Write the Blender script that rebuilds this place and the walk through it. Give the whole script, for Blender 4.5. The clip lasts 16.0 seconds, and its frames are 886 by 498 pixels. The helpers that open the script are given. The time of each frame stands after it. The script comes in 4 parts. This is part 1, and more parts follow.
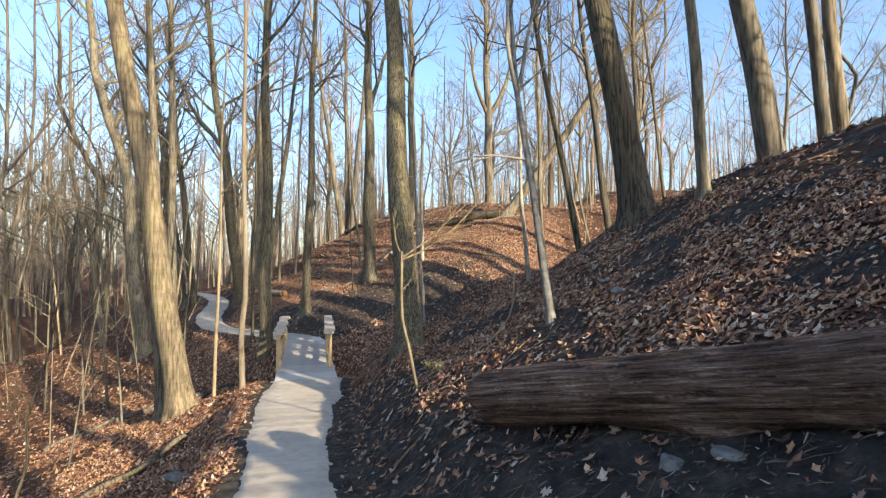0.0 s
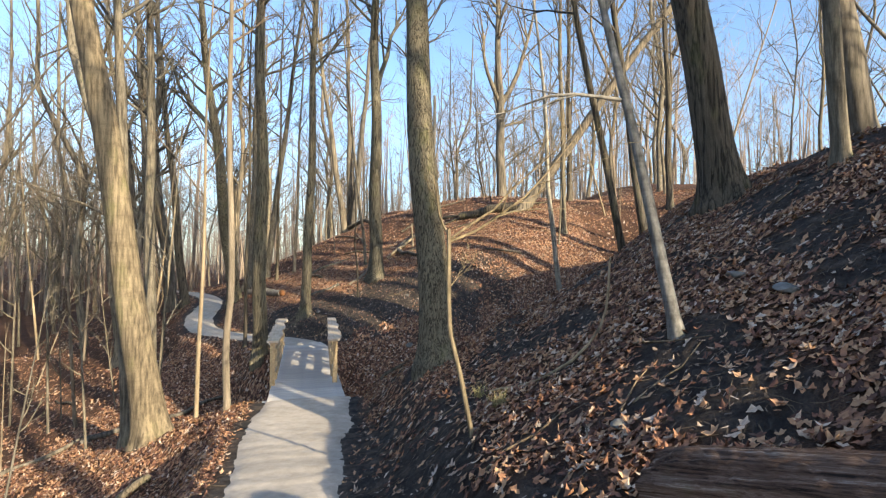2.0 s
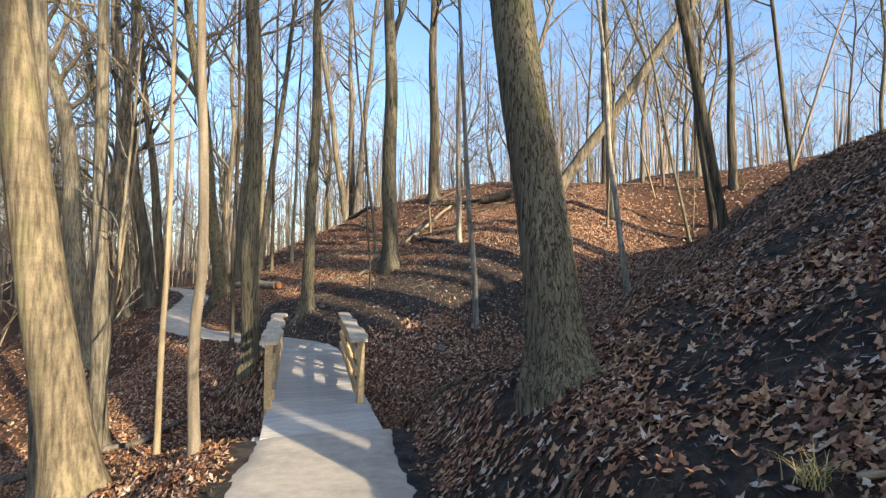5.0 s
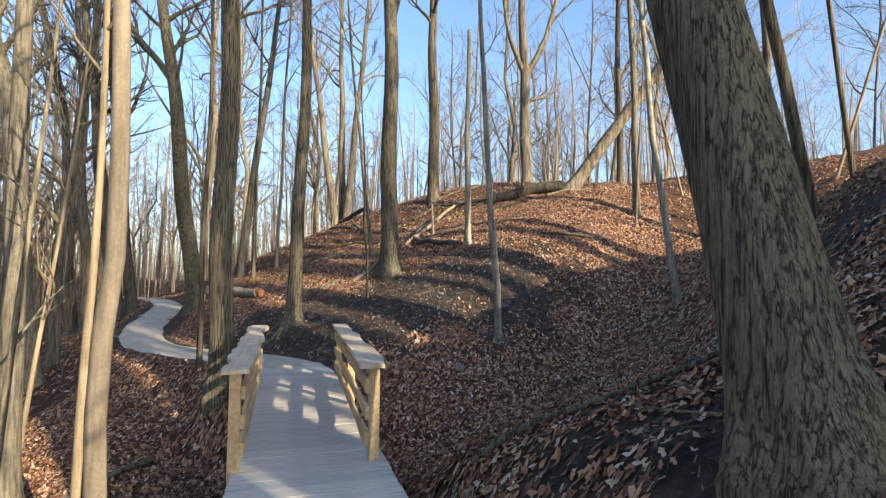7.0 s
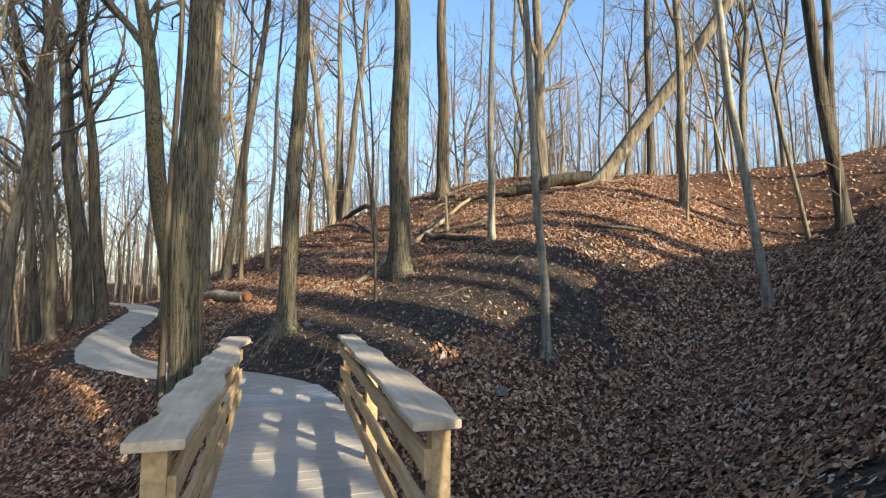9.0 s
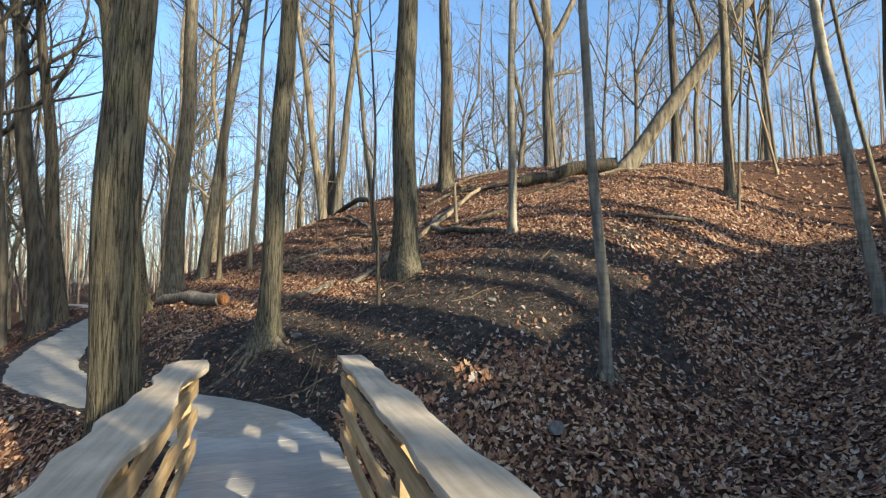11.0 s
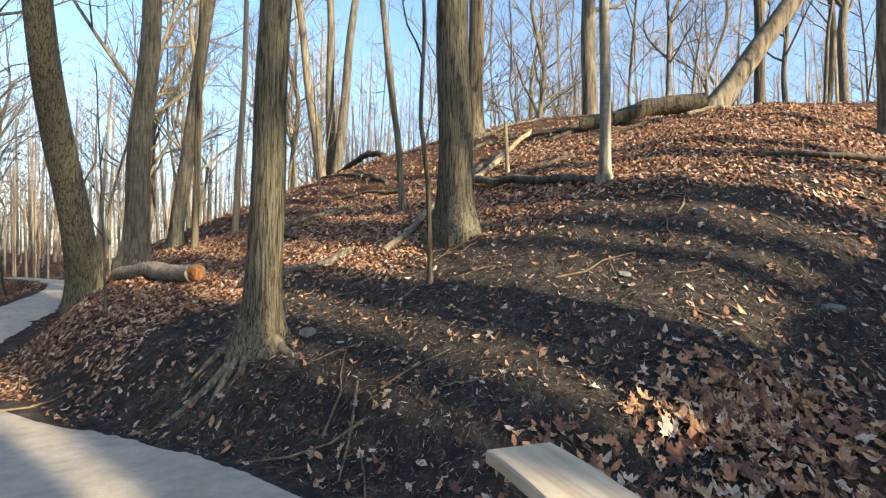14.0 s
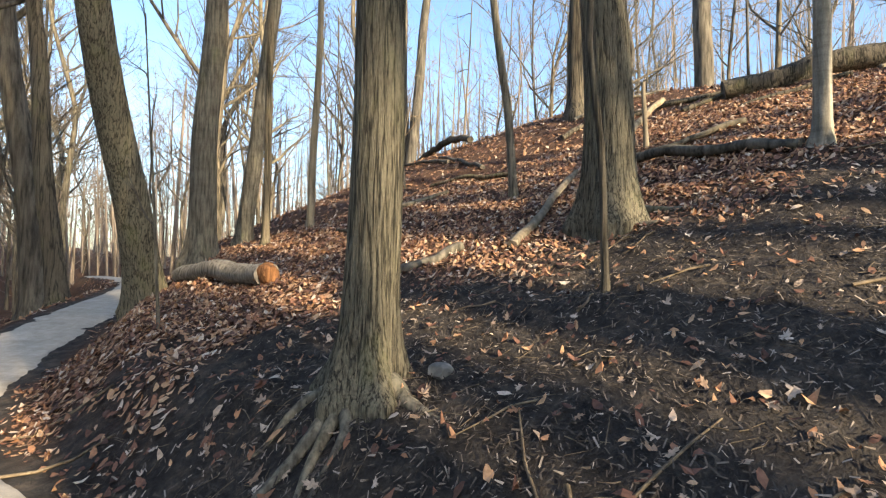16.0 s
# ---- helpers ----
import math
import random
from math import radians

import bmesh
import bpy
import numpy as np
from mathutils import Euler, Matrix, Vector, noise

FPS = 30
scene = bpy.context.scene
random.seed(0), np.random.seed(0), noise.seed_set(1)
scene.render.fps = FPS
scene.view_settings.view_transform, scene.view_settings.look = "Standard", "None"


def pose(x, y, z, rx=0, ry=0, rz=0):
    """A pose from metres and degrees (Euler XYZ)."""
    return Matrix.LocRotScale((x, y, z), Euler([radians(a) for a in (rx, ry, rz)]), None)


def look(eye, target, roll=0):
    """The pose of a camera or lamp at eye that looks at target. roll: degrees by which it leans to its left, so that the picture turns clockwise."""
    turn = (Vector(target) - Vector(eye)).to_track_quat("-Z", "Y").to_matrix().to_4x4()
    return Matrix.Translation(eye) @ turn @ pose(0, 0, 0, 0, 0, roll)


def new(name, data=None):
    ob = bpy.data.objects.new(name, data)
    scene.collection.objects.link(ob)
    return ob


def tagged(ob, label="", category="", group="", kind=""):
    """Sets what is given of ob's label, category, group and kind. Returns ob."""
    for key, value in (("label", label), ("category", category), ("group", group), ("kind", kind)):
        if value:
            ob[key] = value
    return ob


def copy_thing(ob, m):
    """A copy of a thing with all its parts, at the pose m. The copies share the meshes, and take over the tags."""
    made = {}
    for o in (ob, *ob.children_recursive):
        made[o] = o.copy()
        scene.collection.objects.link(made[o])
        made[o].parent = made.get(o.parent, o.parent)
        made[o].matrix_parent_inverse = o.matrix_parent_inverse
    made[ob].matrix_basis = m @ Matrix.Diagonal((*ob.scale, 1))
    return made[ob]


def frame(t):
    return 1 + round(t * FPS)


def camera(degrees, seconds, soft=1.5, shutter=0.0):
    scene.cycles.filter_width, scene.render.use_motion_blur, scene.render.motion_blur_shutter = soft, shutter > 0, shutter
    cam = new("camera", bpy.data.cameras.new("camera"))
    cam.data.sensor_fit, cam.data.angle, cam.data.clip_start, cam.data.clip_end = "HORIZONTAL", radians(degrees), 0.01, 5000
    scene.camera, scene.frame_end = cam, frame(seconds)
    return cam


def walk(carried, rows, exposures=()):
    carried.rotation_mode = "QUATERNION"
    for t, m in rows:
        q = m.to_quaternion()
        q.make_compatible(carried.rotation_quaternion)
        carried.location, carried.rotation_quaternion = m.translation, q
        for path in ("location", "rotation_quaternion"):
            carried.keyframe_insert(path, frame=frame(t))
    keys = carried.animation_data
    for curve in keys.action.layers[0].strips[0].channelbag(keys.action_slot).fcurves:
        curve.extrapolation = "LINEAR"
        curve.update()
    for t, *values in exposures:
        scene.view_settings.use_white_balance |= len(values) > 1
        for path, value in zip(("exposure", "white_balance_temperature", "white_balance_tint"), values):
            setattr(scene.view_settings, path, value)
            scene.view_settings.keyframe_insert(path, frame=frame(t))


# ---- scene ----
cam = camera(80.2, 16.0, soft=1.25)
METRES, EYE, TILT, LEAN, TURN = 20.0, 1.6, 2.2, 0.0, 0.0
ROWS = [
    (0.0, 0.0, 0.0, 0.0, -0.0, 0.0, 0.0),
    (0.5, -0.0056, 0.03, -0.001, -0.02, 0.02, -0.04),
    (1.0, -0.0121, 0.058, -0.0031, -0.01, -0.01, 0.0),
    (1.5, -0.0206, 0.0875, -0.006, -0.02, -0.01, -0.05),
    (2.0, -0.031, 0.1169, -0.0106, -0.02, 0.0, -0.09),
    (2.5, -0.0409, 0.1456, -0.0169, 0.0, 0.03, -0.08),
    (3.0, -0.0541, 0.1784, -0.0226, 0.0, 0.06, -0.15),
    (3.5, -0.0636, 0.2089, -0.0283, -0.01, 0.09, -0.16),
    (4.0, -0.0732, 0.2394, -0.0337, -0.05, 0.12, -0.2),
    (6.5, -0.1163, 0.3895, -0.0542, -2.03, 0.96, -0.38),
    (7.0, -0.1232, 0.4216, -0.0575, -2.14, 1.46, -0.41),
    (7.5, -0.131, 0.4544, -0.061, -2.17, 1.83, -0.42),
    (8.0, -0.1379, 0.4866, -0.0657, -2.3, 2.05, -0.44),
    (8.5, -0.1457, 0.5188, -0.0691, -2.47, 2.22, -0.46),
    (11.0, -0.1745, 0.6594, -0.0736, -3.84, 2.34, -0.54),
    (11.5, -0.1812, 0.6888, -0.0762, -3.96, 2.34, -0.54),
    (12.0, -0.1891, 0.7223, -0.0788, -3.98, 1.87, -0.56),
    (12.5, -0.1961, 0.7515, -0.0808, -3.98, 0.51, -0.59),
    (13.0, -0.2037, 0.7842, -0.0818, -3.95, -0.22, -0.56),
    (13.5, -0.2135, 0.8151, -0.0825, -4.15, -0.43, -0.59),
    (14.0, -0.2234, 0.8448, -0.0839, -4.79, -0.46, -0.67),
    (14.5, -0.2334, 0.8742, -0.0851, -5.15, -0.47, -0.66),
    (15.0, -0.2421, 0.9053, -0.087, -5.4, -0.46, -0.66),
    (15.5, -0.2541, 0.9318, -0.0881, -5.33, -0.5, -0.63),
    (15.7, -0.2590, 0.9420, -0.0885, -3.70, -0.53, -0.6),
    (15.9, -0.2640, 0.9515, -0.0889, 0.00, -0.56, -0.54),
    (16.0, -0.2664, 0.956, -0.0891, 1.68, -0.57, -0.52),
]
walk(cam, [(t, pose(0, 0, EYE, TILT, LEAN, TURN) @ pose(METRES * x, METRES * y, METRES * z, 90 + pitch, roll, yaw)) for t, x, y, z, yaw, pitch, roll in ROWS], [(0, 1.30, 5850, 8), (4, 1.20, 5800, 8), (7, 1.20, 5800, 8), (8.5, 1.22, 5800, 6), (11, 1.04, 5550, 3), (12, 1.09, 5600, 3), (13.5, 1.32, 5850, 5), (16, 1.45, 6050, 7)])


# world, sun ---------------------------------------------------------------
SUN_AZ, SUN_EL = 136.0, 19.0      # degrees clockwise from +y, and above the horizon
world = bpy.data.worlds.new("sky")
scene.world = world
world.use_nodes = True
wn = world.node_tree.nodes
sky = wn.new("ShaderNodeTexSky")
sky.sky_type = "NISHITA"
sky.sun_disc = False
sky.sun_elevation, sky.sun_rotation = radians(SUN_EL), radians(SUN_AZ)
sky.air_density, sky.dust_density, sky.ozone_density = 1.0, 1.8, 1.5
wn["Background"].inputs[1].default_value = 0.15
world.node_tree.links.new(sky.outputs[0], wn["Background"].inputs[0])
sun_data = bpy.data.lights.new("sun", "SUN")
sun_data.energy, sun_data.angle, sun_data.color = 5.0, radians(0.6), (1.0, 0.78, 0.50)
sun = new("sun", sun_data)
az, el = radians(SUN_AZ), radians(SUN_EL)
toward = Vector((math.sin(az) * math.cos(el), math.cos(az) * math.cos(el), math.sin(el)))
sun.matrix_world = look(toward * 100, (0, 0, 0))


# materials ----------------------------------------------------------------
def mat(name, rough=0.85):
    m = bpy.data.materials.new(name)
    m.use_nodes = True
    nt = m.node_tree
    b = nt.nodes["Principled BSDF"]
    b.inputs["Roughness"].default_value = rough
    b.inputs["Specular IOR Level"].default_value = 0.25
    return m, nt, b


def node(nt, kind, **values):
    n = nt.nodes.new(kind)
    for key, value in values.items():
        n.inputs[key.replace("_", " ")].default_value = value
    return n


def ramp(nt, stops, source):
    r = nt.nodes.new("ShaderNodeValToRGB")
    while len(r.color_ramp.elements) < len(stops):
        r.color_ramp.elements.new(0.5)
    for e, (p, c) in zip(r.color_ramp.elements, stops):
        e.position, e.color = p, (*c, 1)
    nt.links.new(source, r.inputs[0])
    return r


def mix(nt, kind, fac, a, b):
    m = nt.nodes.new("ShaderNodeMix")
    m.data_type, m.blend_type = "RGBA", kind
    for socket, v in ((m.inputs[0], fac), (m.inputs[6], a), (m.inputs[7], b)):
        if isinstance(v, (int, float)):
            socket.default_value = v
        elif isinstance(v, tuple):
            socket.default_value = (*v, 1)
        else:
            nt.links.new(v, socket)
    return m.outputs[2]


def bump(nt, b, height, strength, distance):
    n = node(nt, "ShaderNodeBump", Strength=strength, Distance=distance)
    nt.links.new(height, n.inputs["Height"])
    nt.links.new(n.outputs[0], b.inputs["Normal"])


def scaled(nt, sx, sy, sz):
    c = nt.nodes.new("ShaderNodeTexCoord")
    m = nt.nodes.new("ShaderNodeMapping")
    m.inputs["Scale"].default_value = (sx, sy, sz)
    nt.links.new(c.outputs["Object"], m.inputs[0])
    return m.outputs[0]


def tex(nt, coords, scale, detail=6.0, rough=0.6):
    n = node(nt, "ShaderNodeTexNoise", Scale=scale, Detail=detail, Roughness=rough)
    nt.links.new(coords, n.inputs["Vector"])
    return n.outputs["Fac"]


def bark_material(name, dark, light, ridge=14.0, moss=0.3, depth=0.02, plates=False, rings=0.0):
    m, nt, b = mat(name, 0.95)
    long = scaled(nt, ridge, ridge, ridge * (0.062 if plates else 0.11))
    if plates:
        # interlaced furrows: where a stretched noise crosses its middle value
        ridges = None
        for size, width in ((0.42, 0.075), (0.95, 0.10)):
            off = nt.nodes.new("ShaderNodeMath")
            off.operation = "SUBTRACT"
            off.inputs[1].default_value = 0.5
            nt.links.new(tex(nt, long, size, 2.5, 0.55), off.inputs[0])
            away = nt.nodes.new("ShaderNodeMath")
            away.operation = "ABSOLUTE"
            nt.links.new(off.outputs[0], away.inputs[0])
            crest = ramp(nt, [(0.0, (0.2, 0.2, 0.2)), (width, (0.72, 0.72, 0.72))], away.outputs[0]).outputs[0]
            ridges = crest if ridges is None else mix(nt, "MIX", 0.4, ridges, crest)
        ridges = mix(nt, "MIX", 0.25, ridges, tex(nt, long, 2.0, 5.0, 0.65))
    else:
        ridges = tex(nt, long, 1.0, 5.0, 0.55)
    coarse = tex(nt, scaled(nt, 1, 1, 0.35), 1.7, 4.0)
    fine = tex(nt, scaled(nt, 1, 1, 0.6), 60.0, 3.0)
    c = ramp(nt, [(0.33, dark), (0.62, light)], ridges).outputs[0]
    tone = ramp(nt, [(0.3, (0.68, 0.66, 0.64)), (0.7, (1.18, 1.14, 1.05))], coarse).outputs[0]
    c = mix(nt, "MULTIPLY", 1.0, c, tone)
    c = mix(nt, "MULTIPLY", 0.5, c, ramp(nt, [(0.3, (0.6, 0.6, 0.6)), (0.7, (1.2, 1.2, 1.2))], fine).outputs[0])
    if rings:
        band = ramp(nt, [(0.36, (0.45, 0.43, 0.40)), (0.52, (1.0, 1.0, 1.0)), (0.72, (1.25, 1.22, 1.12))], tex(nt, scaled(nt, 1.2, 1.2, 9.0), 1.0, 6.0, 0.7)).outputs[0]
        c = mix(nt, "MULTIPLY", rings, c, band)
    green = ramp(nt, [(0.56, (0, 0, 0)), (0.74, (moss, moss, moss))], tex(nt, scaled(nt, 1, 1, 0.5), 2.6, 5.0)).outputs[0]
    c = mix(nt, "MIX", green, c, (0.16, 0.17, 0.06))
    info = nt.nodes.new("ShaderNodeObjectInfo")
    own = ramp(nt, [(0.0, (0.75, 0.76, 0.8)), (1.0, (1.25, 1.18, 1.05))], info.outputs["Random"]).outputs[0]
    c = mix(nt, "MULTIPLY", 1.0, c, own)
    nt.links.new(c, b.inputs["Base Color"])
    bump(nt, b, ridges, 1.0, depth)
    return m


BARK_OAK = bark_material("furrowed_bark", (0.030, 0.029, 0.024), (0.20, 0.188, 0.147), 50.0, 0.4, 0.035, True)
BARK_SMOOTH = bark_material("smooth_grey_bark", (0.075, 0.070, 0.058), (0.24, 0.222, 0.18), 24.0, 0.4, 0.012, False, 0.25)
BARK_DARK = bark_material("dark_bark", (0.03, 0.028, 0.023), (0.14, 0.125, 0.10), 20.0, 0.3, 0.025, True)
BARK_PALE = bark_material("pale_sapling_bark", (0.17, 0.146, 0.108), (0.32, 0.276, 0.21), 14.0, 0.1, 0.004)
BARK_FAR = bark_material("woodland_bark", (0.062, 0.057, 0.047), (0.23, 0.208, 0.17), 12.0, 0.15, 0.01)
# paler than the nearer bark: distance haze and sunlight put into the colour
BARK_DISTANT_HAZED = bark_material("haze_paled_distant_bark", (0.22, 0.18, 0.145), (0.44, 0.37, 0.30), 5.0, 0.0, 0.01)
BARK_RINGED = bark_material("ringed_olive_bark", (0.088, 0.075, 0.053), (0.27, 0.23, 0.16), 19.0, 0.45, 0.014, False, 0.32)
BARK_GREY = bark_material("pale_grey_bark", (0.15, 0.146, 0.132), (0.36, 0.35, 0.315), 15.0, 0.25, 0.006, False, 0.5)
BARK_WHITE = bark_material("weathered_pale_wood", (0.085, 0.077, 0.064), (0.34, 0.31, 0.265), 22.0, 0.1, 0.02)
CUT_WOOD = bark_material("orange_broken_wood", (0.11, 0.05, 0.023), (0.30, 0.15, 0.066), 30.0, 0.0, 0.01)
TWIG = bark_material("twig_bark", (0.09, 0.075, 0.058), (0.25, 0.205, 0.15), 12.0, 0.0, 0.003)


def log_material():
    m, nt, b = mat("rotten_log_wood", 0.9)
    grain = tex(nt, scaled(nt, 2.2, 48, 48), 1.0, 9.0, 0.72)
    patch = tex(nt, scaled(nt, 1, 2, 2), 2.2, 5.0)
    c = ramp(nt, [(0.36, (0.020, 0.014, 0.012)), (0.48, (0.13, 0.082, 0.058)), (0.58, (0.22, 0.16, 0.125)), (0.68, (0.46, 0.40, 0.35))], grain).outputs[0]
    c = mix(nt, "MULTIPLY", 1.0, c, ramp(nt, [(0.3, (0.5, 0.42, 0.36)), (0.7, (1.25, 1.2, 1.15))], patch).outputs[0])
    moss = ramp(nt, [(0.60, (0, 0, 0)), (0.75, (0.35, 0.35, 0.35))], tex(nt, scaled(nt, 1.5, 1, 1), 4.0, 4.0)).outputs[0]
    c = mix(nt, "MIX", moss, c, (0.10, 0.09, 0.035))
    nt.links.new(c, b.inputs["Base Color"])
    bump(nt, b, grain, 1.0, 0.02)
    return m


LOG = log_material()


def wood_material(name, dark, light, along):
    m, nt, b = mat(name, 0.7)
    s = [26.0, 26.0, 26.0]
    s[along] = 1.6
    grain = tex(nt, scaled(nt, *s), 1.0, 5.0, 0.6)
    blot = tex(nt, scaled(nt, 1, 1, 1), 3.0, 4.0)
    c = ramp(nt, [(0.35, dark), (0.65, light)], grain).outputs[0]
    c = mix(nt, "MULTIPLY", 1.0, c, ramp(nt, [(0.3, (0.78, 0.77, 0.76)), (0.7, (1.12, 1.1, 1.08))], blot).outputs[0])
    info = nt.nodes.new("ShaderNodeObjectInfo")
    c = mix(nt, "MULTIPLY", 1.0, c, ramp(nt, [(0.0, (0.88, 0.88, 0.9)), (1.0, (1.1, 1.08, 1.05))], info.outputs["Random"]).outputs[0])
    nt.links.new(c, b.inputs["Base Color"])
    bump(nt, b, grain, 0.35, 0.004)
    return m


RAIL_WOOD = wood_material("fresh_sawn_rail_wood", (0.42, 0.30, 0.15), (0.62, 0.47, 0.27), 1)
CAP_WOOD = wood_material("weathered_cap_wood", (0.53, 0.435, 0.305), (0.71, 0.61, 0.455), 1)
DECK_WOOD = wood_material("grey_deck_wood", (0.44, 0.42, 0.375), (0.62, 0.595, 0.545), 0)


def ground_material():
    m, nt, b = mat("forest_soil", 0.95)
    co = scaled(nt, 1, 1, 1)
    big, mid, fine = tex(nt, co, 0.45, 4.0), tex(nt, co, 5.0, 6.0, 0.7), tex(nt, co, 55.0, 5.0, 0.7)
    soil = ramp(nt, [(0.32, (0.018, 0.017, 0.018)), (0.52, (0.060, 0.053, 0.047)), (0.74, (0.165, 0.132, 0.10))], mid).outputs[0]
    litter = ramp(nt, [(0.34, (0.026, 0.015, 0.011)), (0.56, (0.125, 0.068, 0.040)), (0.75, (0.27, 0.165, 0.10))], fine).outputs[0]
    cover = nt.nodes.new("ShaderNodeAttribute")
    cover.attribute_name = "litter"
    c = mix(nt, "MIX", cover.outputs["Fac"], soil, litter)
    c = mix(nt, "MULTIPLY", 1.0, c, ramp(nt, [(0.3, (0.75, 0.75, 0.75)), (0.7, (1.2, 1.2, 1.2))], big).outputs[0])
    nt.links.new(c, b.inputs["Base Color"])
    rough = nt.nodes.new("ShaderNodeMath")
    rough.operation = "ADD"
    nt.links.new(mid, rough.inputs[0])
    nt.links.new(fine, rough.inputs[1])
    bump(nt, b, rough.outputs[0], 0.9, 0.05)
    return m


GROUND = ground_material()


def path_material():
    m, nt, b = mat("packed_limestone_path", 0.95)
    co = scaled(nt, 1, 1, 1)
    big, mid, grit = tex(nt, co, 1.1, 4.0), tex(nt, co, 7.0, 6.0, 0.65), tex(nt, co, 160.0, 3.0)
    c = ramp(nt, [(0.3, (0.40, 0.35, 0.28)), (0.7, (0.56, 0.50, 0.41))], mid).outputs[0]
    c = mix(nt, "MULTIPLY", 1.0, c, ramp(nt, [(0.3, (0.84, 0.84, 0.84)), (0.7, (1.08, 1.08, 1.08))], big).outputs[0])
    c = mix(nt, "MULTIPLY", 0.6, c, ramp(nt, [(0.3, (0.7, 0.7, 0.7)), (0.7, (1.2, 1.2, 1.2))], grit).outputs[0])
    nt.links.new(c, b.inputs["Base Color"])
    bump(nt, b, grit, 0.5, 0.006)
    return m


PATH_GRIT = path_material()


def leaf_material(name, stops):
    m, nt, b = mat(name, 0.7)
    g = nt.nodes.new("ShaderNodeNewGeometry")
    c = ramp(nt, stops, g.outputs["Random Per Island"]).outputs[0]
    c = mix(nt, "MULTIPLY", 0.7, c, ramp(nt, [(0.3, (0.6, 0.6, 0.6)), (0.7, (1.25, 1.2, 1.15))], tex(nt, scaled(nt, 1, 1, 1), 40.0, 3.0)).outputs[0])
    nt.links.new(c, b.inputs["Base Color"])
    return m


LEAF = leaf_material("dry_oak_leaf", [(0.0, (0.068, 0.037, 0.029)), (0.3, (0.20, 0.102, 0.068)), (0.6, (0.36, 0.192, 0.103)), (0.85, (0.49, 0.315, 0.18)), (1.0, (0.58, 0.49, 0.40))])
LEAF_PALE = leaf_material("bleached_leaf", [(0.0, (0.26, 0.17, 0.11)), (0.5, (0.38, 0.28, 0.20)), (1.0, (0.50, 0.43, 0.36))])
CRUMBS = leaf_material("leaf_crumbs", [(0.0, (0.030, 0.025, 0.022)), (0.6, (0.085, 0.068, 0.053)), (0.9, (0.20, 0.163, 0.13)), (1.0, (0.42, 0.36, 0.30))])
GRASS = leaf_material("dry_grass", [(0.0, (0.30, 0.25, 0.11)), (0.6, (0.42, 0.36, 0.18)), (1.0, (0.22, 0.24, 0.08))])


def stone_material():
    m, nt, b = mat("grey_stone", 0.85)
    c = ramp(nt, [(0.3, (0.10, 0.098, 0.09)), (0.7, (0.25, 0.24, 0.22))], tex(nt, scaled(nt, 1, 1, 1), 9.0, 6.0)).outputs[0]
    c = mix(nt, "MIX", ramp(nt, [(0.55, (0, 0, 0)), (0.7, (0.4, 0.4, 0.4))], tex(nt, scaled(nt, 1, 1, 1), 4.0)).outputs[0], c, (0.12, 0.15, 0.09))
    nt.links.new(c, b.inputs["Base Color"])
    bump(nt, b, tex(nt, scaled(nt, 1, 1, 1), 30.0), 0.5, 0.01)
    return m


STONE = stone_material()


